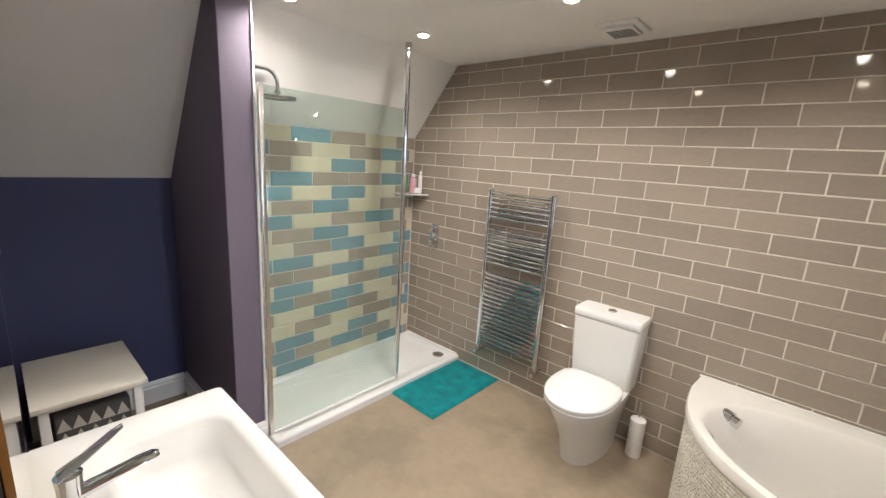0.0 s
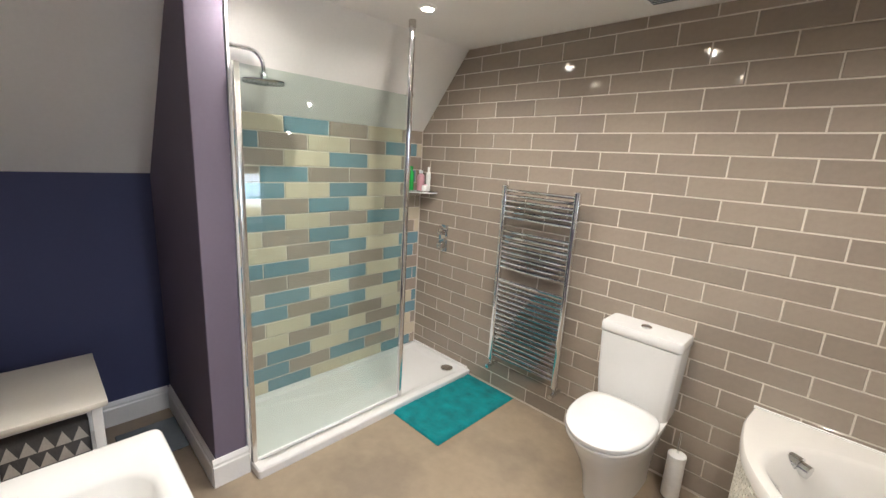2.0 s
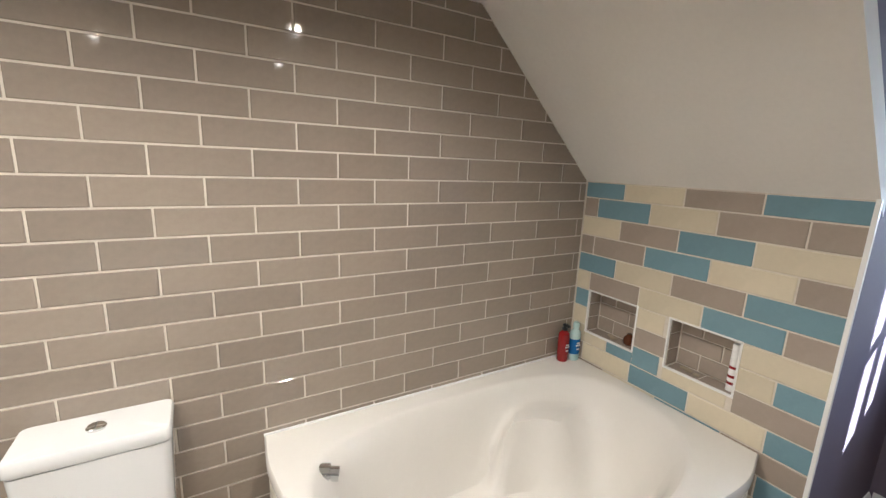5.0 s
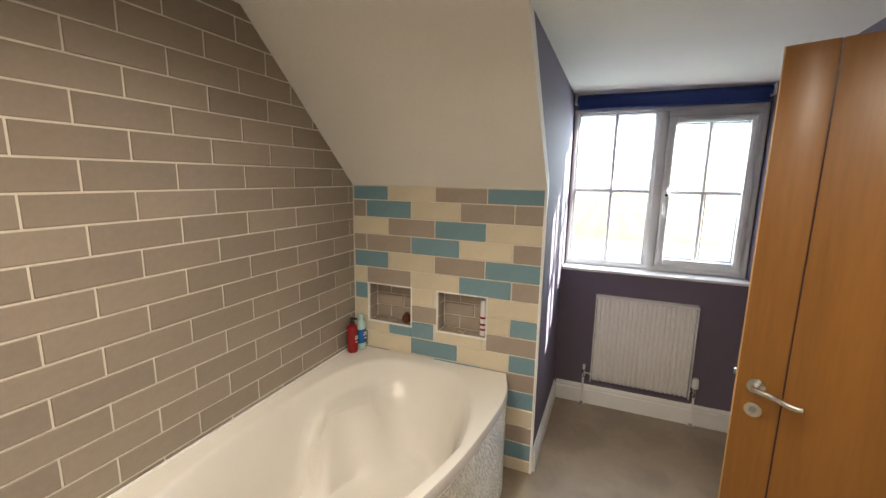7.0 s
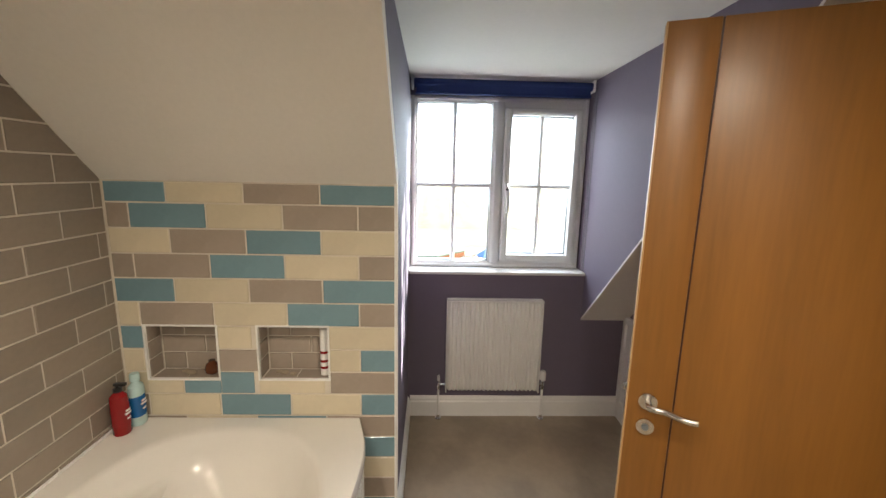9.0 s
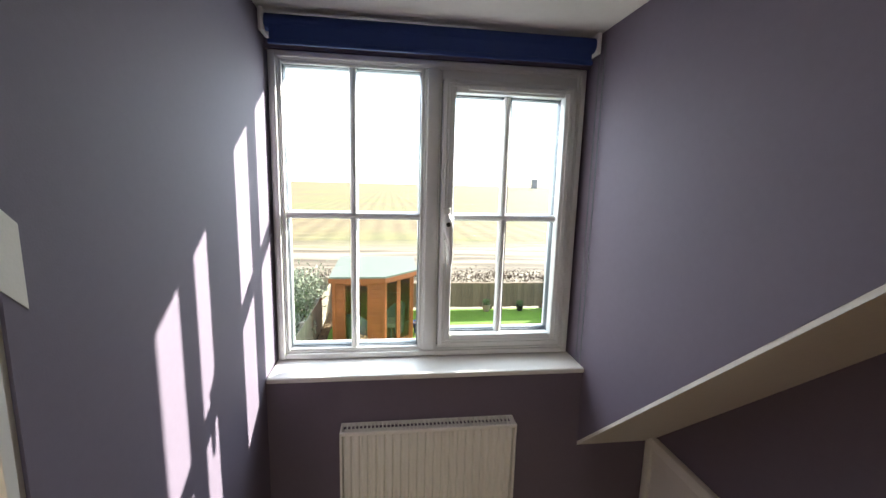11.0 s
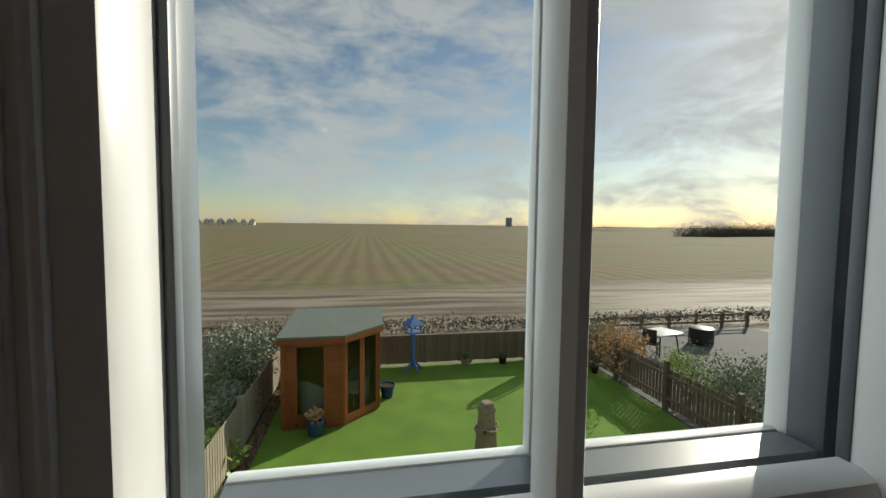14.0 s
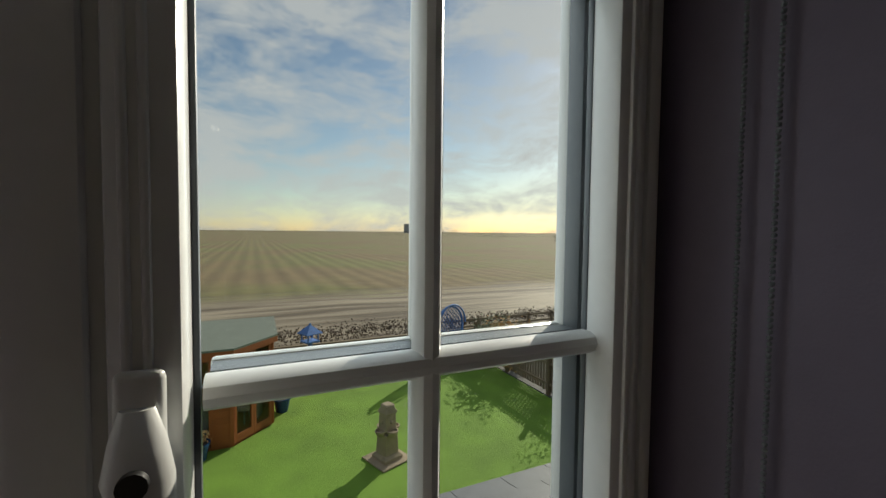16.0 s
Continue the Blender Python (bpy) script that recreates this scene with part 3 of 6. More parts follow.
for y0, y1, z0, z1 in ((0.228, 0.426, 1.118, BARZ), (0.426, 0.644, 1.118, BARZ), (0.228, 0.426, BARZ, 2.028), (0.426, 0.644, BARZ, 2.028), (0.766, 1.010, 1.062, BARZ), (1.010, 1.256, 1.062, BARZ), (0.766, 1.010, BARZ, 2.10), (1.010, 1.256, BARZ, 2.10)):
    p = part("pane", box((WXG, y0 + 0.0005, z0 + 0.0005), (WXG + 0.006, y1 - 0.0005, z1 - 0.0005)), M_GLASS, win)
    p.visible_shadow = False
# handle
hb = bmesh.new()
add_box(hb, (WXI - 0.034, 0.652, 1.50), (WXI - 0.022, 0.682, 1.615), 0.006, 3)
hplate = part("handle_plate", hb, M_UPVC, win)
hl = bmesh.new()
add_loft(hl, [[(c[0] + r * 0.7 * math.cos(a), c[1] + w * math.sin(a), c[2]) for a in [2 * math.pi * i / 12 for i in range(12)]]
              for c, r, w in (((WXI - 0.036, 0.667, 1.592), 0.008, 0.010), ((WXI - 0.045, 0.665, 1.575), 0.016, 0.016), ((WXI - 0.05, 0.664, 1.553), 0.020, 0.020),
                              ((WXI - 0.05, 0.661, 1.53), 0.018, 0.017), ((WXI - 0.053, 0.655, 1.49), 0.014, 0.011), ((WXI - 0.056, 0.653, 1.44), 0.013, 0.010), ((WXI - 0.057, 0.654, 1.405), 0.008, 0.007))])
part("handle", hl, M_UPVC, hplate)
part("lock", tube([(WXI - 0.062, 0.664, 1.556), (WXI - 0.067, 0.664, 1.556)], 0.0085, 14), M_BLACK, hplate)
part("trickle_vent", box((WXI - 0.034, 0.27, 2.038), (WXI - 0.022, 0.60, 2.058), 0.005), M_UPVC, win)
part("hinge", box((WXI - 0.02, 0.17, 1.30), (WXI - 0.008, 0.186, 1.36), 0.003), M_UPVC, win)
structure("window_sill", box((2.296, 0.138, 1.004), (2.465, YS - 0.007, 1.024), 0.006, 3), M_GLOSS, "white window board with rounded nose", "sill")
structure("wall_over_window", box((2.44, 0.14, 2.140), (2.62, YS, DCZ)), M_MAUVE, "mauve strip above the window")

# roller blind
bl = thing("roller_blind", "navy blue roller blind rolled up above the window", "blind")
part("roll", tube([(2.375, 0.165, 2.198), (2.375, 1.275, 2.198)], 0.026, 20), M_NAVY, bl)
part("fabric", box((2.352, 0.18, 2.140), (2.354, 1.26, 2.19)), M_NAVY, bl)
part("bottom_bar", box((2.347, 0.175, 2.128), (2.361, 1.265, 2.143), 0.004), M_NAVY, bl)
for yy in (0.150, 1.277):
    part("bracket", box((2.345, yy, 2.165), (2.43, yy + 0.014, 2.236), 0.004), M_WHITEP, bl)
for k, cy in enumerate((0.150, 0.148)):
    cbm = bmesh.new()
    ncb = 200
    for i in range(ncb):
        zz = 2.19 - i * (1.16 if k == 0 else 1.16) / ncb
        bmesh.ops.create_icosphere(cbm, subdivisions=1, radius=0.0029, matrix=Matrix.Translation((2.352 - 0.031 * k, cy, zz)))
    part("bead_chain", cbm, M_GREYPLATE, bl)

# radiator
rd = thing("radiator", "white pressed steel panel radiator on the wall under the window", "radiator")
RY0, RY1, RZ0, RZ1 = 0.415, 1.046, 0.205, 0.848
prof = []
npan = 21
for i in range(npan):
    y = RY0 + 0.012 + (RY1 - RY0 - 0.024) * i / npan
    p = (RY1 - RY0 - 0.024) / npan
    prof += [(2.246, y), (2.232, y + 0.22 * p), (2.232, y + 0.62 * p), (2.246, y + 0.84 * p)]
prof += [(2.246, RY1 - 0.012)]
rb = bmesh.new()
add_loft(rb, [[(x + (0.012 if q in (0, 3) else 0), y, z) for x, y in prof + [(2.262, RY1 - 0.012), (2.262, RY0 + 0.012)]] for q, z in enumerate((RZ0 + 0.01, RZ0 + 0.035, RZ1 - 0.035, RZ1 - 0.012))])
part("front_panel", rb, M_GLOSS, rd)
part("back_panel", box((2.275, RY0 + 0.01, RZ0 + 0.01), (2.29, RY1 - 0.01, RZ1 - 0.02), 0.004), M_GLOSS, rd)
for yy in (RY0, RY1 - 0.008):
    part("side_cover", box((2.230, yy, RZ0), (2.295, yy + 0.008, RZ1), 0.003), M_GLOSS, rd)
for i in range(44):
    y = RY0 + 0.012 + i * (RY1 - RY0 - 0.024) / 44
    part("grille_slat", box((2.238, y, RZ1 - 0.008), (2.288, y + 0.005, RZ1)), M_GLOSS, rd)
for xx in (2.230, 2.287):
    part("top_rail", box((xx, RY0, RZ1 - 0.012), (xx + 0.008, RY1, RZ1 + 0.001), 0.002), M_GLOSS, rd)
for yy, big in ((RY1 + 0.045, False), (RY0 - 0.03, True)):
    part("pipe", tube([(2.262, yy, 0.0), (2.262, yy, 0.25)], 0.0075, 12), M_GLOSS, rd)
    part("floor_collar", lathe([(0.022, 0), (0.022, 0.006), (0.012, 0.014), (0.010, 0.03)], 16, (2.262, yy, 0)), M_CHROME, rd)
    v = part("valve", lathe([(0.010, 0.22), (0.013, 0.23), (0.013, 0.27), (0.008, 0.28)], 16, (2.262, yy, 0)), M_CHROME, rd)
    part("union", tube([(2.262, yy, 0.25), (2.262, RY1 if not big else RY0, 0.25)], 0.009, 10), M_CHROME, rd)
    part("valve_head", lathe([(0.011, 0.28), (0.021, 0.29), (0.021, 0.335), (0.016, 0.352)] if big else [(0.009, 0.28), (0.010, 0.29), (0.009, 0.315)], 18, (2.262, yy, 0)), M_WHITEP, v)

# ---- door ----
leaf = thing("door_1", "open oak veneer flush door with dark inlay strips", "door", (0.53, -0.19, 0), math.degrees(math.atan2(0.755, 0.32)), kind="structure")
DW, DT, DH = 0.803, 0.040, 2.05
lb = bmesh.new()
add_box(lb, (0.0, -DT, 0.008), (0.122, 0, DH), 0.0015)
add_box(lb, (0.127, -DT, 0.008), (0.676, 0, DH), 0.0015)
add_box(lb, (0.681, -DT, 0.008), (DW, 0, DH), 0.0015)
part("leaf", lb, M_OAK, leaf)
for xx in (0.122, 0.676):
    part("inlay", box((xx, -DT + 0.002, 0.010), (xx + 0.005, -0.002, DH - 0.002)), M_INLAY, leaf)
part("lipping", box((DW, -DT, 0.008), (DW + 0.004, 0, DH), 0.001), mat("pale_oak_lipping", (0.50, 0.32, 0.15), 0.5, vary=0.2, stretch=(4, 4, 0.4)), leaf)
part("latch_plate", box((DW + 0.003, -0.032, 0.92), (DW + 0.0055, -0.008, 1.10)), M_SATIN, leaf)
part("latch_bolt", box((DW + 0.004, -0.027, 1.0), (DW + 0.014, -0.013, 1.02), 0.002), M_SATIN, leaf)
for side in (1, -1):
    y0 = 0.0 if side == 1 else -DT
    rose = part("rose", tube([(0.748, y0, 0.985), (0.748, y0 + side * 0.009, 0.985)], 0.026, 28), M_SATIN, leaf)
    part("handle", tube([Vector((0.748, y0 + side * 0.008, 0.985)), Vector((0.748, y0 + side * 0.045, 0.985))] + [Vector((0.748 - 0.018 * k, y0 + side * (0.05 + 0.004 * math.sin(k)), 0.985 - 0.002 * k + 0.006 * math.sin(k * 0.9))) for k in range(1, 8)], 0.0095, 12), M_SATIN, rose)
    part("keyhole_rose", tube([(0.748, y0, 0.902), (0.748, y0 + side * 0.008, 0.902)], 0.025, 28), M_SATIN, leaf)
    part("turn", tube([(0.748, y0 + side * 0.008, 0.902), (0.748, y0 + side * 0.012, 0.902)], 0.010, 16), M_GREYPLATE, leaf)
for hz in (0.25, 1.05, 1.85):
    part("hinge", tube([(-0.002, 0.004, hz - 0.05), (-0.002, 0.004, hz + 0.05)], 0.007, 10), M_SATIN, leaf)


# ---- shower ----
tray = thing("shower_tray", "low white stone-resin shower tray", "shower tray")
tl = bmesh.new()
TX0, TX1, TY0, TY1 = WX + 0.004, -2.0, 0.875, NY - 0.002


def rrect(x0, x1, y0, y1, r, z, n=6):
    out = []
    for cx, cy, a in ((x1 - r, y1 - r, 0), (x0 + r, y1 - r, 90), (x0 + r, y0 + r, 180), (x1 - r, y0 + r, 270)):
        for i in range(n + 1):
            t = radians(a + 90 * i / n)
            out.append((cx + r * math.cos(t), cy + r * math.sin(t), z))
    return out


add_loft(tl, [rrect(TX0, TX1, TY0, TY1, 0.015, 0.0), rrect(TX0, TX1, TY0, TY1, 0.015, 0.040), rrect(TX0 + 0.006, TX1 - 0.006, TY0 + 0.006, TY1 - 0.006, 0.014, 0.048),
              rrect(TX0 + 0.04, TX1 - 0.045, TY0 + 0.04, TY1 - 0.04, 0.03, 0.048), rrect(TX0 + 0.06, TX1 - 0.065, TY0 + 0.06, TY1 - 0.06, 0.04, 0.030), rrect(-2.28, -2.10, 2.2, 2.38, 0.05, 0.026)])
part("tray", tl, M_CERAMIC, tray)
part("waste_cover", lathe([(0.047, 0.027), (0.047, 0.035), (0.040, 0.039), (0.012, 0.040)], 28, (-2.155, 2.355, 0)), M_SATIN, tray)
part("sealant", box((TX0, TY1 - 0.012, 0.048), (TX1 - 0.03, TY1, 0.060), 0.004), M_WHITEP, tray)

screen = thing("shower_screen", "clear glass shower screen with chrome floor-to-ceiling pole", "shower screen")
p = part("pane", box((-2.088, 0.892, 0.052), (-2.080, 1.80, 1.94), 0.001), M_SCREEN, screen)
p.visible_shadow = False
part("pole", tube([(-2.084, 1.825, 0.048), (-2.084, 1.825, CEIL - 0.001)], 0.017, 20), M_CHROME, screen)
part("collar", lathe([(0.020, 1.935), (0.020, 1.955)], 20, (-2.084, 1.825, 0)), M_SATIN, screen)
part("ceiling_cap", lathe([(0.021, CEIL - 0.04), (0.021, CEIL - 0.001)], 20, (-2.084, 1.825, 0)), M_SATIN, screen)
part("wall_channel", box((-2.096, 0.876, 0.05), (-2.072, 0.900, 1.945), 0.002), M_SATIN, screen)
part("bottom_rail", box((-2.092, 0.890, 0.047), (-2.076, 1.82, 0.060), 0.002), M_WHITEP, screen)

sh = thing("rain_shower", "round chrome rain shower head on a bent arm", "shower head")
sx, sy = -2.40, 1.16
part("arm", tube([(sx, 0.861, 2.07), (sx, 1.02, 2.07)] + list(arc((sx, 1.06, 2.0), 0.07 + 0.0, radians(100), radians(0), 8, (0, 1, 0), (0, 0, 1)))[1:] + [(sx, 1.13, 1.955)], 0.011, 14), M_CHROME, sh)
part("flange", tube([(sx, 0.861, 2.07), (sx, 0.868, 2.07)], 0.028, 20), M_CHROME, sh)
part("ball_joint", lathe([(0.010, 1.940), (0.019, 1.950), (0.019, 1.966), (0.011, 1.978)], 16, (sx, 1.13, 0)), M_CHROME, sh)
hd = part("head", lathe([(0.10, 1.922), (0.112, 1.925), (0.112, 1.930), (0.10, 1.937), (0.02, 1.942)], 40, (sx, 1.13, 0)), M_CHROME, sh)
nz = bmesh.new()
for r in (0.02, 0.04, 0.06, 0.08, 0.095):
    for i in range(int(r * 300)):
        a = 2 * math.pi * i / int(r * 300)
        add_lathe(nz, [(0.0022, 1.919), (0.003, 1.9235)], 6, (sx + r * math.cos(a), 1.13 + r * math.sin(a), 0))
part("nozzles", nz, M_GREYPLATE, hd)

vv = thing("shower_valve", "chrome thermostatic shower valve plate with two square handles", "shower valve")
part("plate", box((-2.415, NY - 0.008, 0.90), (-2.325, NY + 0.002, 1.11), 0.003), M_CHROME, vv)
for z in (0.95, 1.055):
    h = part("handle", box((-2.395, NY - 0.050, z - 0.022), (-2.345, NY - 0.006, z + 0.022), 0.006, 3), M_CHROME, vv)
    part("lever", box((-2.376, NY - 0.066, z - 0.004), (-2.340, NY - 0.048, z + 0.004), 0.002), M_CHROME, h)

caddy = thing("corner_shelf", "small glass corner shelf in the shower", "shelf")
cpts = [(WX + 0.002, NY - 0.002), (WX + 0.20, NY - 0.002)] + [(WX + 0.20 * math.cos(a), NY - 0.20 * math.sin(a)) for a in [radians(10 * i) for i in range(1, 10)]]
part("shelf", prism(cpts, "z", 1.335, 1.343), M_CERAMIC, caddy)
part("rim", tube([(x, y, 1.352) for x, y in cpts[1:]], 0.005, 8), M_CHROME, caddy)


def bottle(name, label, at, r, h, material, cap, neck=0.4, pump=False, flat=1.0, band=None):
    """Toiletry bottle with shoulder, neck and cap."""
    b = thing(name, label, "bottle", at)
    bb_ = lathe([(r * 0.9, 0), (r, h * 0.03), (r, h * 0.68), (r * 0.93, h * 0.76), (r * neck, h * 0.84), (r * neck, h * 0.88)], 20)
    for v in bb_.verts:
        v.co.y *= flat
    part("body", bb_, material, b)
    if pump:
        part("collar", lathe([(r * 0.5, h * 0.85), (r * 0.5, h * 0.91), (r * 0.2, h * 0.92), (r * 0.2, h * 0.98)], 14), cap, b)
        part("pump", box((-r * 0.28, -r * 1.1, h * 0.965), (r * 0.28, r * 0.3, h * 1.02), 0.003), cap, b)
    else:
        part("cap", lathe([(r * 0.55, h * 0.86), (r * 0.55, h * 0.97), (r * 0.48, h)], 16), cap, b)
    if band:
        lb_ = lathe([(r * 1.012, h * 0.18), (r * 1.012, h * 0.58)], 20)
        for v in lb_.verts:
            v.co.y *= flat
        l_ = part("label", lb_, band, b)
        for zz, ww in ((0.46, 0.7), (0.40, 0.9), (0.30, 0.5)):
            part("print_bar", box((-r * 0.5 * ww, -r * 1.05 * flat, h * zz), (r * 0.5 * ww, -r * 0.9 * flat, h * (zz + 0.035))), M_WHITEP, l_)
    return b


bottle("shampoo_bottle", "green shampoo bottle on the corner shelf", (WX + 0.05, NY - 0.145, 1.343), 0.026, 0.19, M_GREEN, M_GREEN, flat=0.6)
bottle("conditioner_bottle", "pink shampoo bottle on the corner shelf", (WX + 0.06, NY - 0.055, 1.343), 0.030, 0.16, M_PINK, M_WHITEP)
bottle("razor_stand", "white slim toiletry bottle on the corner shelf", (WX + 0.135, NY - 0.045, 1.343), 0.017, 0.19, M_WHITEP, M_WHITEP)
bottle("small_tub", "small white toiletry tub on the corner shelf", (WX + 0.15, NY - 0.09, 1.343), 0.025, 0.06, M_WHITEP, M_PINK, neck=0.8)
# bath mat
bmat = bmesh.new()
nx_, ny_ = 46, 78
gv = [[bmat.verts.new((-2.045 + 0.45 * i / nx_, 1.715 + 0.735 * j / ny_, 0.004 + 0.013 * min(1, min(i, nx_ - i, j, ny_ - j) / 2.0) + 0.0035 * noise.noise((i * 0.7, j * 0.7, 0)) + (0.003 if min(i, nx_ - i, j, ny_ - j) == 3 else 0))) for j in range(ny_ + 1)] for i in range(nx_ + 1)]
for i in range(nx_):
    for j in range(ny_):
        bmat.faces.new((gv[i][j], gv[i + 1][j], gv[i + 1][j + 1], gv[i][j + 1]))
r_ = bmesh.ops.extrude_face_region(bmat, geom=[f for f in bmat.faces])
for v in [v for v in r_["geom"] if isinstance(v, bmesh.types.BMVert)]:
    v.co.z = 0.001
tagged(part("bath_mat", bmat, M_TOWEL, None, "", True), "teal towelling bath mat lying beside the shower tray", "bath mat")

# ---- towel rail ----
tr = thing("towel_radiator", "chrome ladder towel radiator fixed to the tiled wall", "towel radiator")
RX0, RX1, RYC = -1.765, -1.270, NY - 0.075
for xx in (RX0, RX1):
    u = bmesh.new()
    add_box(u, (xx - 0.017, RYC - 0.020, 0.255), (xx + 0.017, RYC + 0.014, 1.462), 0.008, 3)
    part("upright", u, M_CHROME, tr)
zb = 1.43
for cnt, gap in ((6, 0.06), (8, 0.06), (17, 0)):
    for i in range(cnt):
        part("rung", tube([(RX0, RYC - 0.004, zb), (RX1, RYC - 0.004, zb)], 0.0105, 10), M_CHROME, tr)
        zb -= 0.0335
    zb -= gap
for xx, dx in ((RX0, -0.02), (RX1, 0.02)):
    pv = part("valve", tube([(xx, RYC, 0.256), (xx, RYC, 0.225), (xx, RYC + 0.004, 0.215), (xx, NY - 0.002, 0.214)], 0.011, 12), M_CHROME, tr)
    part("valve_cap", tube([(xx, RYC - 0.004, 0.215), (xx, RYC - 0.045, 0.215)], 0.014, 14), M_CHROME, pv)
for xx in (RX0 + 0.03, RX1 - 0.03):
    for zz in (0.42, 1.36):
        part("wall_bracket", tube([(xx, RYC, zz), (xx, NY, zz)], 0.011, 12), M_CHROME, tr)

# ---- toilet ----
wc = thing("toilet", "white close-coupled toilet with closed lid", "toilet", (-0.805, NY, 0))


def oval(hw, y0, y1, z, n=40, sq=2.5, back=0.86):
    """Egg-shaped outline: round at the front (y0), flatter towards the wall (y1)."""
    ym, out = y1 - (y1 - y0) * 0.38, []
    for i in range(n):
        a = 2 * math.pi * i / n
        c, s = math.cos(a), math.sin(a)
        if s < 0:
            out.append((hw * math.copysign(abs(c) ** (2 / 2.15), c), ym - (ym - y0) * abs(s) ** (2 / 2.15), z))
        else:
            out.append((hw * math.copysign(abs(c) ** (2 / 4.5), c) * (1 - (1 - back) * s), ym + (y1 - ym) * s ** (2 / 4.5), z))
    return out


pb = bmesh.new()
add_loft(pb, [oval(0.125, -0.46, -0.005, 0.0, back=1), oval(0.125, -0.47, -0.005, 0.04, back=1), oval(0.135, -0.50, -0.005, 0.15, back=1), oval(0.155, -0.56, -0.005, 0.26, back=1),
              oval(0.172, -0.615, -0.005, 0.34, back=0.98), oval(0.180, -0.635, -0.005, 0.385, back=0.95), oval(0.180, -0.635, -0.005, 0.395, back=0.95)])
part("pan", pb, M_CERAMIC, wc, smooth=50)
sb = bmesh.new()
add_loft(sb, [oval(0.184, -0.645, -0.195, 0.397), oval(0.188, -0.650, -0.195, 0.405), oval(0.188, -0.650, -0.195, 0.415), oval(0.185, -0.645, -0.195, 0.418)])
part("seat", sb, M_CERAMIC, wc, smooth=50)
lb = bmesh.new()
add_loft(lb, [oval(0.186, -0.648, -0.19, 0.421), oval(0.190, -0.653, -0.19, 0.430), oval(0.189, -0.652, -0.19, 0.442), oval(0.180, -0.640, -0.195, 0.449), oval(0.13, -0.55, -0.23, 0.453)])
part("lid", lb, M_CERAMIC, wc, smooth=50)
cs = bmesh.new()
add_loft(cs, [rrect(-0.175, 0.175, -0.165, -0.004, 0.03, 0.395), rrect(-0.183, 0.183, -0.178, -0.004, 0.022, 0.55), rrect(-0.192, 0.192, -0.186, -0.004, 0.022, 0.775)])
part("cistern", cs, M_CERAMIC, wc, smooth=50)
cl = bmesh.new()
add_loft(cl, [rrect(-0.193, 0.193, -0.187, -0.002, 0.022, 0.779), rrect(-0.196, 0.196, -0.190, -0.002, 0.022, 0.784), rrect(-0.196, 0.196, -0.190, -0.002, 0.022, 0.818), rrect(-0.191, 0.191, -0.184, -0.006, 0.022, 0.827), rrect(-0.1, 0.1, -0.12, -0.05, 0.02, 0.827)])
part("cistern_lid", cl, M_CERAMIC, wc, smooth=50)
bt = part("flush_button", lathe([(0.026, 0.826), (0.026, 0.832), (0.022, 0.836), (0.004, 0.837)], 28, (0.0, -0.095, 0)), M_CHROME, wc)
part("button_split", box((-0.001, -0.117, 0.8365), (0.001, -0.073, 0.8378)), M_BLACK, bt)
for sx_ in (-0.07, 0.07):
    part("lid_hinge", tube([(sx_ - 0.015, -0.19, 0.432), (sx_ + 0.015, -0.19, 0.432)], 0.011, 12), M_CHROME, wc)
tbsh = thing("toilet_brush", "white toilet brush in a cylindrical holder on the floor", "toilet brush", (-0.565, NY - 0.10, 0))
part("holder", lathe([(0.040, 0), (0.042, 0.006), (0.041, 0.21), (0.043, 0.225)], 28), M_WHITEP, tbsh)
part("cover", lathe([(0.043, 0.226), (0.042, 0.236), (0.012, 0.245)], 28), M_WHITEP, tbsh)
part("handle", tube([(0, 0, 0.245), (0, 0, 0.36)], 0.006, 10), M_CHROME, tbsh)

# ---- bath ----
bath = thing("bath", "white acrylic offset corner bath with moulded seat", "bath")
BZ = 0.58
edge = spline([(-0.33, 2.456, 0), (-0.338, 2.25, 0), (-0.285, 1.99, 0), (-0.13, 1.755, 0), (0.15, 1.575, 0), (0.50, 1.465, 0), (0.85, 1.415, 0), (1.15, 1.405, 0), (1.368, 1.46, 0)], 7)
outer = [(q.x, q.y) for q in edge] + [(1.368, 1.46 + (2.456 - 1.46) * i / 8) for i in range(1, 9)] + [(1.368 - (1.368 + 0.33) * i / 14, 2.456) for i in range(1, 14)]
CXB, CYB = 0.48, 1.95
nob = len(outer)


def inner_pt(i):
    """Inner lip of the bath: a rounded version of the outline, set in from it."""
    ox, oy = outer[i]
    dx, dy = ox - CXB, oy - CYB
    a = math.atan2(dy, dx)
    d = math.hypot(dx, dy)
    c, s = abs(math.cos(a)), abs(math.sin(a))
    if math.sin(a) < 0:
        ex = 1 / ((c / 0.80) ** 2.6 + (s / 0.475) ** 2.6) ** (1 / 2.6)
    else:
        ex = 1 / ((c / (0.80 if math.cos(a) > 0 else 0.72)) ** 3.2 + (s / 0.405) ** 3.2) ** (1 / 3.2)
    e = min(d - 0.055, ex)
    return e, a


b_rings = []
bvt = bmesh.new()


def ring(fn):
    b_rings.append([bvt.verts.new(fn(i)) for i in range(nob)])


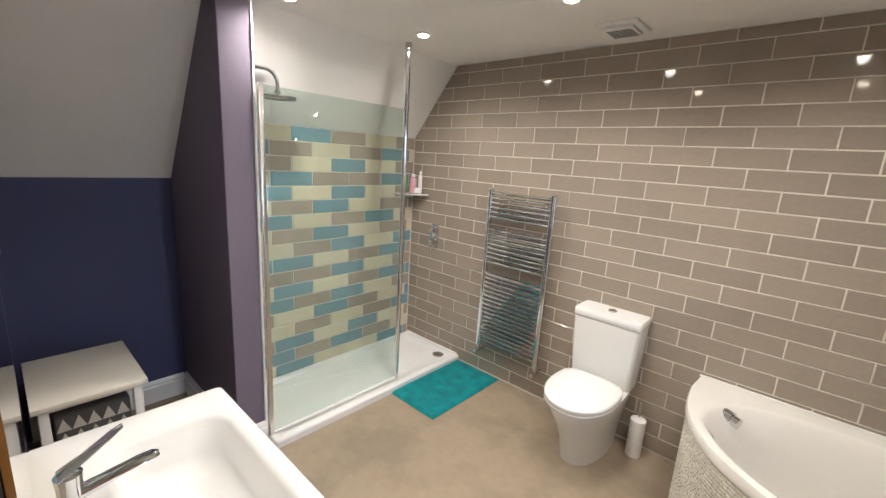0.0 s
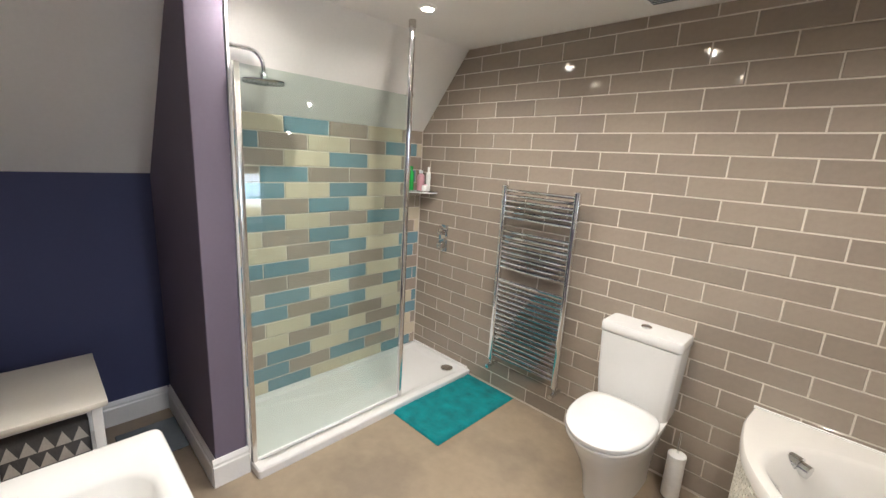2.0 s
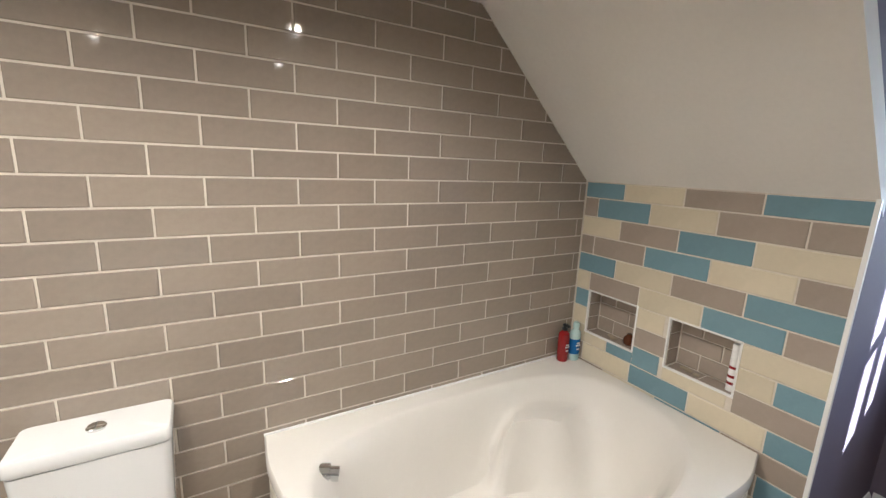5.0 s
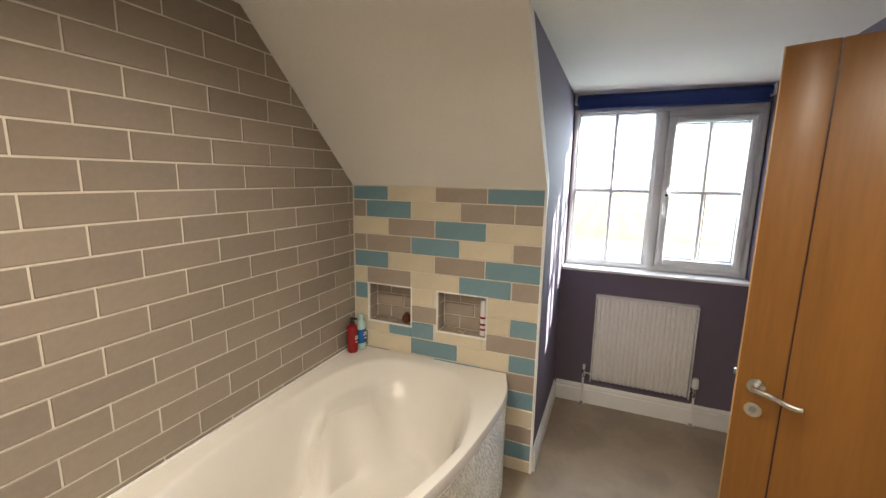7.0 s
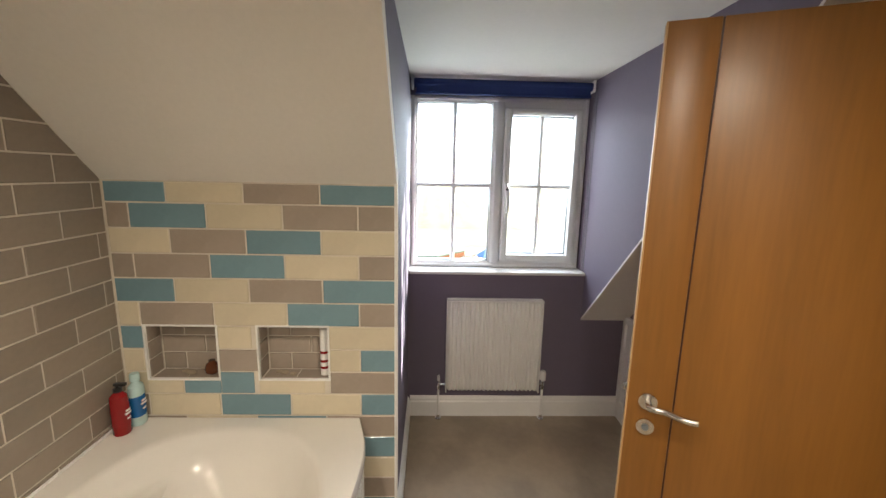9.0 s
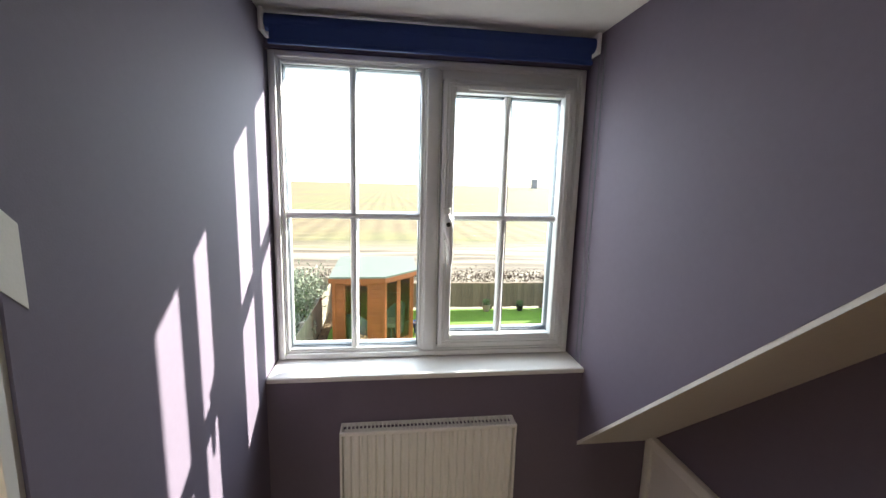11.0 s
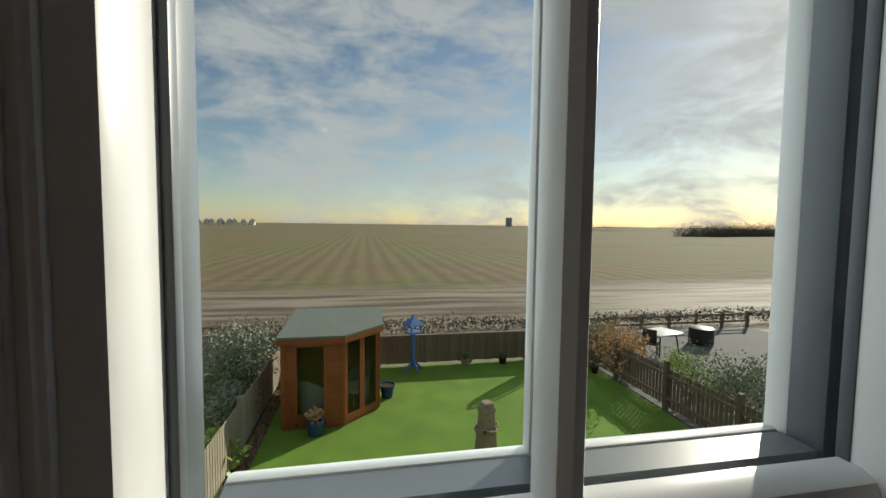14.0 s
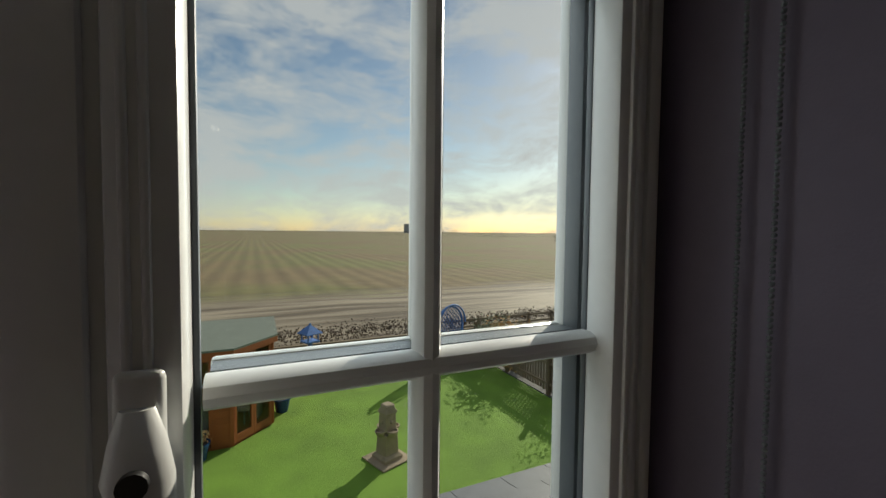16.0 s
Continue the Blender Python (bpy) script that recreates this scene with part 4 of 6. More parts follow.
ring(lambda i: (outer[i][0], outer[i][1], BZ - 0.045))
ring(lambda i: (outer[i][0], outer[i][1], BZ - 0.010))
ring(lambda i: (outer[i][0] + (CXB - outer[i][0]) * 0.008, outer[i][1] + (CYB - outer[i][1]) * 0.008, BZ))
for f, dz in ((1.03, 0.0), (1.0, -0.004), (0.985, -0.014)):
    def rim(i, f=f, dz=dz):
        e, a = inner_pt(i)
        return (CXB + e * f * math.cos(a), CYB + e * f * math.sin(a), BZ + dz)
    ring(rim)
for k in range(1, 17):
    def bowl(i, k=k):
        e, a = inner_pt(i)
        f = 0.985 - 0.985 * (k / 16.5)
        seat = min(1.0, 1.25 * math.exp(-((a - 0.55) / 0.42) ** 4))
        def step(v, lo, hi):
            v = min(1, max(0, (v - lo) / (hi - lo)))
            return v * v * (3 - 2 * v)
        plain = 0.40 * step(0.985 - f, 0.0, 0.30)
        seated = 0.075 * step(0.985 - f, 0.0, 0.10) + 0.325 * step(0.985 - f, 0.40, 0.62)
        return (CXB + e * f * math.cos(a), CYB + e * f * math.sin(a), BZ - 0.014 - plain * (1 - seat) - seated * seat)
    ring(bowl)
for p, q in zip(b_rings, b_rings[1:]):
    for i in range(nob):
        bvt.faces.new((p[i], p[(i + 1) % nob], q[(i + 1) % nob], q[i]))
bvt.faces.new(b_rings[-1])
part("tub", bvt, M_ACRYLIC, bath, smooth=50)
ob_ = bmesh.new()
# front panel of small pale mosaic pieces
inset = [(x + (CXB - x) * 0.016, y + (CYB - y) * 0.016) for x, y in [(q.x, q.y) for q in edge]]
add_loft(ob_, [[(x, y, z) for x, y in inset] + [(x + (CXB - x) * 0.03, y + (CYB - y) * 0.03, z) for x, y in inset[::-1]] for z in (0.0, BZ - 0.03)])
panel_ob = part("bath_panel", ob_, M_GROUT, bath, "curved bath panel of pale pebble mosaic")
ms = bmesh.new()
dist, walked = 0.0, []
fine_edge = [Vector((x, y, 0)) for x, y in inset]
tot = [0.0]
for a, b in zip(fine_edge, fine_edge[1:]):
    tot.append(tot[-1] + (b - a).length)
def along(s):
    for i in range(len(tot) - 1):
        if s <= tot[i + 1]:
            t = (s - tot[i]) / (tot[i + 1] - tot[i])
            p = fine_edge[i].lerp(fine_edge[i + 1], t)
            d = (fine_edge[i + 1] - fine_edge[i]).normalized()
            return p, d
    return fine_edge[-1], d
rnd = random.Random(4)
zrow = 0.01
while zrow < BZ - 0.06:
    s = rnd.uniform(0.0, 0.01)
    while s < tot[-1] - 0.03:
        w = rnd.uniform(0.016, 0.040)
        p, d = along(s + w / 2)
        nrm = Vector((d.y, -d.x, 0))
        if nrm.dot(Vector((CXB, CYB, 0)) - p) > 0:
            nrm = -nrm
        h0, h1 = zrow, zrow + rnd.uniform(0.011, 0.015)
        vs = []
        for dep, sh_ in ((0.0, 0.0), (0.0035, 0.002)):
            vs.append([ms.verts.new(p + d * sg * (w / 2 - 0.001 - sh_) + nrm * dep + Vector((0, 0, zz))) for sg, zz in ((-1, h0 + sh_), (1, h0 + sh_), (1, h1 - sh_), (-1, h1 - sh_))])
        ms.faces.new(vs[1])
        for i in range(4):
            ms.faces.new((vs[0][i], vs[0][(i + 1) % 4], vs[1][(i + 1) % 4], vs[1][i]))
        s += w
    zrow += 0.0165
tagged(part("mosaic", ms, M_MOSAIC, panel_ob, "", None), kind="stuff")
of = part("overflow", tube([(-0.190, 2.215, 0.535), (-0.140, 2.195, 0.530)], 0.036, 24), M_CHROME, bath)
part("overflow_knob", tube([(-0.140, 2.195, 0.530), (-0.110, 2.183, 0.526)], 0.027, 20), M_CHROME, of)
part("waste", lathe([(0.035, BZ - 0.415), (0.035, BZ - 0.408), (0.02, BZ - 0.405)], 24, (CXB, CYB, 0)), M_CHROME, bath)
structure("trim_bath_seal", prism([(-0.33, NY - 0.008), (EX, NY - 0.008), (EX, NY + 0.002), (-0.33, NY + 0.002)], "z", BZ - 0.002, BZ + 0.008), M_WHITEP, "white sealant bead along the bath", "trim")

bottle("hand_wash", "red pump bottle of hand wash on the bath rim", (1.255, 2.405, BZ), 0.032, 0.215, M_RED, M_BLACK, pump=True, band=M_RED)
bottle("shower_gel", "blue and clear shower gel bottle on the bath rim", (1.325, 2.385, BZ), 0.034, 0.225, M_CLEAR, M_CLEAR, band=M_BLUEBOT, flat=0.8)
jar = thing("tealight_jar", "dark amber glass tealight jar in the wall recess", "jar", (EX + 0.05, 2.115, NZ[0] + 0.002))
part("glass", lathe([(0.016, 0), (0.026, 0.008), (0.030, 0.025), (0.024, 0.045), (0.012, 0.055), (0.014, 0.062)], 20), M_AMBER, jar)
for (yy, xx, r) in ((2.20, 0.04, 0.018), (2.235, 0.06, 0.014), (1.80, 0.05, 0.016), (1.76, 0.04, 0.012), (1.83, 0.06, 0.012)):
    stn = bmesh.new()
    bmesh.ops.create_icosphere(stn, subdivisions=2, radius=r, matrix=Matrix.Translation((EX + xx, yy, NZ[0] + r * 0.55)) @ Matrix.Diagonal((1, 1.2, 0.55, 1)))
    for v in stn.verts:
        v.co += Vector(noise.noise_vector(v.co * 40)) * 0.002
    tagged(part("pebble", stn, M_STONE, None, "", True), "small polished pebble in the wall recess", "pebble", "pebbles in the recesses")
roll = thing("candle_tube", "white and red printed cardboard tube standing in the recess", "tube", (EX + 0.05, 1.622, NZ[0] + 0.002))
part("tube", lathe([(0.018, 0), (0.018, 0.20), (0.017, 0.21)], 18), M_WHITEP, roll)
for zz in (0.03, 0.06, 0.10):
    part("print_band", lathe([(0.0184, zz), (0.0184, zz + 0.012)], 18), M_RED, roll)

# ---- basin, mirror and alcove ----
van = thing("washbasin", "wide white ceramic basin with chrome mixer tap", "washbasin")
VX0, VX1, VY0, VY1, VZ = -1.365, -0.47, -0.058, 0.405, 0.88
vb = bmesh.new()
add_loft(vb, [rrect(VX0 + 0.03, VX1 - 0.03, VY0, VY1 - 0.04, 0.03, VZ - 0.17), rrect(VX0, VX1, VY0, VY1, 0.02, VZ - 0.135), rrect(VX0, VX1, VY0, VY1, 0.02, VZ - 0.012), rrect(VX0 + 0.006, VX1 - 0.006, VY0 + 0.002, VY1 - 0.006, 0.018, VZ - 0.003), rrect(VX0 + 0.014, VX1 - 0.014, VY0 + 0.006, VY1 - 0.014, 0.016, VZ),
              rrect(VX0 + 0.13, VX1 - 0.13, VY0 + 0.125, VY1 - 0.045, 0.08, VZ), rrect(VX0 + 0.14, VX1 - 0.14, VY0 + 0.135, VY1 - 0.055, 0.075, VZ - 0.012), rrect(VX0 + 0.165, VX1 - 0.165, VY0 + 0.16, VY1 - 0.075, 0.07, VZ - 0.09), rrect(VX0 + 0.22, VX1 - 0.22, VY0 + 0.20, VY1 - 0.12, 0.05, VZ - 0.115)])
part("basin", vb, M_CERAMIC, van, smooth=50)
tp = part("tap_body", lathe([(0.027, VZ), (0.027, VZ + 0.004), (0.0225, VZ + 0.008), (0.022, VZ + 0.07), (0.024, VZ + 0.095), (0.016, VZ + 0.100)], 24, (-1.05, 0.005, 0)), M_CHROME, van)
spb = bmesh.new()
add_loft(spb, [[(-1.05 + w * math.cos(a), y, z + h * math.sin(a)) for a in [2 * math.pi * i / 14 for i in range(14)]] for y, z, w, h in ((0.0, VZ + 0.042, 0.018, 0.016), (0.05, VZ + 0.050, 0.018, 0.013), (0.12, VZ + 0.062, 0.018, 0.010), (0.150, VZ + 0.064, 0.017, 0.009), (0.160, VZ + 0.063, 0.010, 0.006))])
part("spout", spb, M_CHROME, tp)
lvb = bmesh.new()
add_loft(lvb, [[(-1.05 + dx + w * math.cos(a), y, z + h * math.sin(a)) for a in [2 * math.pi * i / 14 for i in range(14)]] for dx, y, z, w, h in ((0, -0.012, VZ + 0.098, 0.020, 0.007), (-0.01, 0.03, VZ + 0.112, 0.018, 0.006), (-0.03, 0.085, VZ + 0.134, 0.015, 0.005), (-0.038, 0.105, VZ + 0.140, 0.009, 0.004))])
part("lever", lvb, M_CHROME, tp)
part("waste", lathe([(0.03, VZ - 0.116), (0.03, VZ - 0.109), (0.022, VZ - 0.106)], 22, (-0.92, 0.19, 0)), M_CHROME, van)
vu = thing("vanity_unit", "white two-drawer vanity unit under the basin", "vanity unit")
part("body", box((VX0 + 0.02, VY0, 0.25), (VX1 - 0.02, VY1 - 0.05, VZ - 0.172), 0.003), M_GLOSS, vu)
for z0, z1 in ((0.26, 0.475), (0.485, 0.70)):
    dr_ = part("drawer_front", box((VX0 + 0.022, VY1 - 0.048, z0), (VX1 - 0.022, VY1 - 0.03, z1), 0.003), M_GLOSS, vu)
    part("handle", tube([(-1.05, VY1 - 0.015, z1 - 0.04), (-0.79, VY1 - 0.015, z1 - 0.04)], 0.006, 10), M_CHROME, dr_)
mir = thing("mirror", "large frameless wall mirror above the basin", "mirror")
part("glass", box((-1.36, -0.050, 1.08), (-0.42, -0.045, 1.95)), M_MIRROR, mir)
part("backing", box((-1.358, -0.0595, 1.082), (-0.422, -0.051, 1.948)), M_GREYPLATE, mir)
pic = thing("picture", "pale canvas print of grey stones on the mauve wall", "picture")
part("canvas", box((-2.35, -0.059, 1.30), (-1.75, -0.035, 1.95), 0.002), M_WHITEP, pic)
for cx, cz, rw, rh in ((-2.05, 1.42, 0.13, 0.06), (-2.06, 1.53, 0.10, 0.05), (-2.04, 1.62, 0.07, 0.04)):
    pb_ = bmesh.new()
    bmesh.ops.create_icosphere(pb_, subdivisions=3, radius=1, matrix=Matrix.Translation((cx, -0.0345, cz)) @ Matrix.Diagonal((rw, 0.002, rh, 1)))
    part("printed_stone", pb_, M_GREYPLATE, pic, "", True)

st = thing("side_table", "small white wooden side table with a fabric storage box below", "side table", (-2.48, 0.165, 0))
part("tabletop", box((-0.27, -0.20, 0.525), (0.27, 0.20, 0.55), 0.004), mat("cream_laminate", (0.74, 0.70, 0.60), 0.4, vary=0.04), st)
for sx_ in (-0.245, 0.21):
    for sy_ in (-0.18, 0.145):
        part("leg", box((sx_, sy_, 0), (sx_ + 0.035, sy_ + 0.035, 0.525), 0.003), M_GLOSS, st)
for lo, hi in (((-0.21, -0.175, 0.475), (0.21, -0.155, 0.525)), ((-0.21, 0.155, 0.475), (0.21, 0.175, 0.525)), ((0.215, -0.145, 0.50), (0.235, 0.145, 0.525)), ((-0.235, -0.145, 0.475), (-0.215, 0.145, 0.525))):
    part("apron", box(lo, hi, 0.002), M_GLOSS, st)
part("shelf", box((-0.235, -0.165, 0.14), (0.235, 0.165, 0.155), 0.002), M_GLOSS, st)
fbx = thing("storage_box", "grey fabric storage box with cream triangle pattern", "storage box", (-2.48, 0.165, 0.155))
part("box", box((-0.19, -0.135, 0.001), (0.205, 0.135, 0.30), 0.012, 3), M_FABRIC, fbx)
for r in range(4):
    for k in range(5):
        y0 = -0.13 + k * 0.052
        z0 = 0.02 + r * 0.068
        part("triangle", prism([(y0, z0), (y0 + 0.05, z0), (y0 + 0.025, z0 + 0.06)], "x", 0.2045, 0.2065), M_FABRIC2, fbx)
sca = thing("bathroom_scale", "grey glass bathroom scale leaning on its feet on the floor", "scale", (-2.62, 0.55, 0))
part("platform", box((-0.16, -0.14, 0.018), (0.16, 0.14, 0.030), 0.008, 3), M_GREYPLATE, sca)
part("display", box((0.06, -0.04, 0.030), (0.12, 0.04, 0.032)), M_BLACK, sca)
for a in (-0.12, 0.12):
    for b in (-0.10, 0.10):
        part("foot", lathe([(0.014, 0), (0.014, 0.018)], 12, (a, b, 0)), M_BLACK, sca)

# ---- ceiling fittings ----
for lx, ly in DOWNLIGHTS:
    dl = thing("downlight", "lit recessed white ceiling downlight", "downlight", (lx, ly, CEIL), group="ceiling downlights")
    part("bezel", lathe([(0.030, -0.012), (0.044, -0.006), (0.046, -0.001)], 28), M_GLOSS, dl)
    part("lamp", lathe([(0.026, -0.0145), (0.029, -0.0125)], 24), M_BULB, dl)
ev = thing("extractor_vent", "square white plastic ceiling extractor grille", "vent", (-0.90, 2.17, CEIL))
part("body", box((-0.10, -0.10, -0.018), (0.10, 0.10, -0.001), 0.005), M_WHITEP, ev)
part("cover", box((-0.072, -0.072, -0.034), (0.072, 0.072, -0.018), 0.006), M_WHITEP, ev)
for i in range(6):
    part("slat", box((-0.06, -0.058 + i * 0.021, -0.037), (0.06, -0.050 + i * 0.021, -0.034)), M_GREYPLATE, ev)


# ---- wall tiles ----
def clip(poly, a, b, c):
    """Keeps the part of a polygon where a*u + b*v <= c."""
    out = []
    for i, p in enumerate(poly):
        q = poly[(i + 1) % len(poly)]
        dp, dq = a * p[0] + b * p[1] - c, a * q[0] + b * q[1] - c
        if dp <= 0:
            out.append(p)
        if (dp < 0) != (dq < 0) and dp != dq:
            t = dp / (dp - dq)
            out.append((p[0] + (q[0] - p[0]) * t, p[1] + (q[1] - p[1]) * t))
    return out


TILE_CACHE = {}


def lay_tile(parent, poly, place, depth, material, key, ch=0.0022):
    """One chamfered tile; poly is in wall coordinates, place maps (u, v, proud) to the room."""
    cu, cv = sum(p[0] for p in poly) / len(poly), sum(p[1] for p in poly) / len(poly)
    sig = (key, material.name, tuple((round(p[0] - cu, 4), round(p[1] - cv, 4)) for p in poly))
    if sig not in TILE_CACHE:
        bm = bmesh.new()
        o = Vector(place(0, 0, 0))
        loops = []
        for dep, s in ((0.0, 0.0), (depth - ch, 0.0), (depth, ch)):
            lp = []
            for u, v in poly:
                du, dv = u - cu, v - cv
                lu = max(abs(du) - s, 0) * math.copysign(1, du)
                lv = max(abs(dv) - s, 0) * math.copysign(1, dv)
                lp.append(bm.verts.new(Vector(place(lu, lv, dep)) - o))
            loops.append(lp)
        k = len(poly)
        for p, q in zip(loops, loops[1:]):
            for i in range(k):
                bm.faces.new((p[i], p[(i + 1) % k], q[(i + 1) % k], q[i]))
        bm.faces.new(loops[-1])
        TILE_CACHE[sig] = mesh_of("tile", bm, material)
    ob = new("tile", TILE_CACHE[sig])
    ob.location = place(cu, cv, 0)
    ob.parent = parent


G = 0.0034
trnd = random.Random(11)
# long taupe wall
PX, PZ, NX0, NZ0 = 0.2985, 0.0985, -1.212, 1.785
for r in range(-19, 7):
    z0, z1 = NZ0 + r * PZ, NZ0 + (r + 1) * PZ
    off = 0.0 if r % 2 == 0 else PX / 2
    for k in range(-8, 11):
        x0 = NX0 + k * PX + off
        poly = [(x0 + G, max(z0, 0.0) + G), (x0 + PX - G, max(z0, 0.0) + G), (x0 + PX - G, z1 - G), (x0 + G, z1 - G)]
        if z1 < 0.02:
            continue
        for hp in ((-1, 0, -(WX + 0.004)), (1, 0, EX - 0.004), (0, 1, CEIL - 0.003), (-SLW, 1, 1.80 + 2.66 * SLW - 0.006), (0.965, 1, 1.607 + 0.965 * 1.365 - 0.006)):
            poly = clip(poly, *hp)
            if len(poly) < 3:
                break
        if len(poly) < 3 or max(p[0] for p in poly) - min(p[0] for p in poly) < 0.008 or max(p[1] for p in poly) - min(p[1] for p in poly) < 0.008:
            continue
        lay_tile(wall_n, poly, lambda u, v, d: (u, NY + 0.006 - d, v), 0.0065 + trnd.uniform(0, 0.0006), M_TAUPE, "n")
KINDS = {"C": M_CREAM, "B": M_BLUE, "T": M_TAUPE_SATIN}
# shower wall: rows from the top, pieces from the partition to the corner
WROWS = ["CBTCTC", "BTCTBC", "TCBCTB", "TBTTBT", "BCBCTT", "CTBCTT", "BCTBCC", "CTBCTC", "CTBCBC", "BBCTBT", "TTBCTC", "CBCTBB", "BTBCTC", "TCBTCB", "CTCTBC", "TBCBCT", "BTBTCC", "CBCCBT"]
for r in range(18):
    z1, z0 = 1.80 - r * 0.0985, 1.80 - (r + 1) * 0.0985
    y = 1.342 - 0.303 * 2 if r % 2 == 0 else 1.193 - 0.303
    k = 0
    while y < NY:
        poly = [(max(y, 0.862) + G, max(z0, 0.002) + G), (min(y + 0.303, NY - 0.003) - G, max(z0, 0.002) + G), (min(y + 0.303, NY - 0.003) - G, z1 - G), (max(y, 0.862) + G, z1 - G)]
        if poly[1][0] - poly[0][0] > 0.01 and z1 > 0.03:
            lay_tile(wall_w, poly, lambda u, v, d: (WX - 0.006 + d, u, v), 0.007, KINDS[WROWS[r][(k - (1 if r % 2 == 0 else 0)) % 6]], "w")
        y += 0.303
        k += 1
# bath end wall: rows from the top, pieces from the dormer towards the corner
EROWS = ["BTCBC", "TTCBT", "CBTCB", "TCBTT", "BTCBC", "TBCTC", "CCCBB", "BCTTC", "TCBCC", "BCBCT", "TBCTB", "BTCBT", "CTBCT", "TBTCB", "BCTBC", "CTBTC"]
for r in range(16):
    z1, z0 = min(1.615 - r * 0.103, ze(EX) - 0.006), 1.615 - (r + 1) * 0.103
    y = YS if r % 2 == 0 else YS - 0.1515
    k = 0
    while y < NY - 0.01:
        a, b = max(y, YS) + G, min(y + 0.303, NY - 0.004) - G
        spans = [(a, b)]
        if z0 < NZ[1] - 0.01 and z1 > NZ[0] + 0.01:
            for n0, n1 in (N1, N2):
                nxt = []
                for p0, p1 in spans:
                    if p1 <= n0 - 0.004 or p0 >= n1 + 0.004:
                        nxt.append((p0, p1))
                    else:
                        if p0 < n0 - 0.02:
                            nxt.append((p0, n0 - 0.006))
                        if p1 > n1 + 0.02:
                            nxt.append((n1 + 0.006, p1))
                spans = nxt
        for p0, p1 in spans:
            if p1 - p0 > 0.012:
                lz0, lz1 = z0 + G, z1 - G
                lay_tile(wall_e, [(p0, lz0), (p1, lz0), (p1, lz1), (p0, lz1)], lambda u, v, d: (EX + 0.006 - d, u, v), 0.007, KINDS[EROWS[r][k % 5]], "e")
        # the cut strips under the recesses
        if z0 < NZ[0] - 0.02 and z1 > NZ[0] + 0.01:
            for n0, n1 in (N1, N2):
                p0, p1 = max(a, n0 - 0.004), min(b, n1 + 0.004)
                if p1 - p0 > 0.02:
                    lay_tile(wall_e, [(p0, z0 + G), (p1, z0 + G), (p1, NZ[0] - 0.008), (p0, NZ[0] - 0.008)], lambda u, v, d: (EX + 0.006 - d, u, v), 0.007, KINDS[EROWS[r][k % 5]], "e")
        y += 0.303
        k += 1
# linings of the two recesses
for n0, n1 in (N1, N2):
    for r in range(3):
        z0, z1 = NZ[0] + r * 0.08, NZ[0] + (r + 1) * 0.08
        cuts = [n0 + 0.006, n0 + (0.10 if r % 2 else 0.19), n1 - 0.006]
        for a, b in zip(cuts, cuts[1:]):
            lay_tile(wall_e, [(a + G, z0 + G), (b - G, z0 + G), (b - G, z1 - G), (a + G, z1 - G)], lambda u, v, d: (EX + 0.100 - d, u, v), 0.006, M_TAUPE_SATIN, "b")
    for yy, sg in ((n0, 1), (n1, -1)):
        for r in range(3):
            z0, z1 = NZ[0] + r * 0.08, NZ[0] + (r + 1) * 0.08
            lay_tile(wall_e, [(EX + 0.012, z0 + G), (EX + 0.092, z0 + G), (EX + 0.092, z1 - G), (EX + 0.012, z1 - G)], lambda u, v, d, yy=yy, sg=sg: (u, yy + sg * d, v), 0.005, M_TAUPE_SATIN, "s%d" % sg)
    for j in range(2):
        lay_tile(wall_e, [(EX + 0.010, n0 + 0.006 + j * 0.142), (EX + 0.092, n0 + 0.006 + j * 0.142), (EX + 0.092, n0 + 0.145 + j * 0.142), (EX + 0.010, n0 + 0.145 + j * 0.142)], lambda u, v, d: (u, v, NZ[0] + d), 0.002, M_TAUPE_SATIN, "f")
# low splashback behind the basin
sp = structure("wall_splashback", box((-1.95, -0.0600, 0.88), (-0.36, -0.0570, 1.075)), M_GROUT, "two rows of brick tiles behind the basin")
for r in range(2):
    for k in range(6):
        x0 = -1.95 + k * 0.303 - (0.15 if r else 0)
        a, b = max(x0, -1.95), min(x0 + 0.303, -0.36)
        if b - a > 0.02:
            lay_tile(sp, [(a + G, 0.882 + r * 0.097), (b - G, 0.882 + r * 0.097), (b - G, 0.975 + r * 0.097), (a + G, 0.975 + r * 0.097)], lambda u, v, d: (u, -0.0570 + d, v), 0.005, (M_TAUPE_SATIN, M_BLUE, M_CREAM)[(k + r) % 3], "p")


# ---- outdoors ----
GZ = -2.6
gb = bmesh.new()
xs = [-40 + 2 * i for i in range(0, 60)] + [90, 120, 180, 300, 600, 1200, 2400]
ys = [-1600, -800, -400, -200, -120] + [-80 + 4 * i for i in range(41)] + [120, 200, 400, 800, 1600]
gg = [[gb.verts.new((x, y, GZ - 0.10 + (0.10 * noise.noise((x * 0.15, y * 0.15, 0)) if x > 22 and abs(y) < 90 else 0))) for y in ys] for x in xs]
for i in range(len(xs) - 1):
    for j in range(len(ys) - 1):
        gb.faces.new((gg[i][j], gg[i + 1][j], gg[i + 1][j + 1], gg[i][j + 1]))
structure("ground", gb, M_FIELD, "wide brown arable field with young green crop rows", "field", True)
structure("lawn", box((5.0, -6.40, GZ - 0.25), (14.6, 2.55, GZ)), M_LAWN, "bright green artificial lawn", "lawn")
structure("neighbour_lawn", box((5.0, 2.85, GZ - 0.25), (14.6, 12.0, GZ + 0.001)), M_GRASS, "patchy natural grass of the next garden", "lawn")
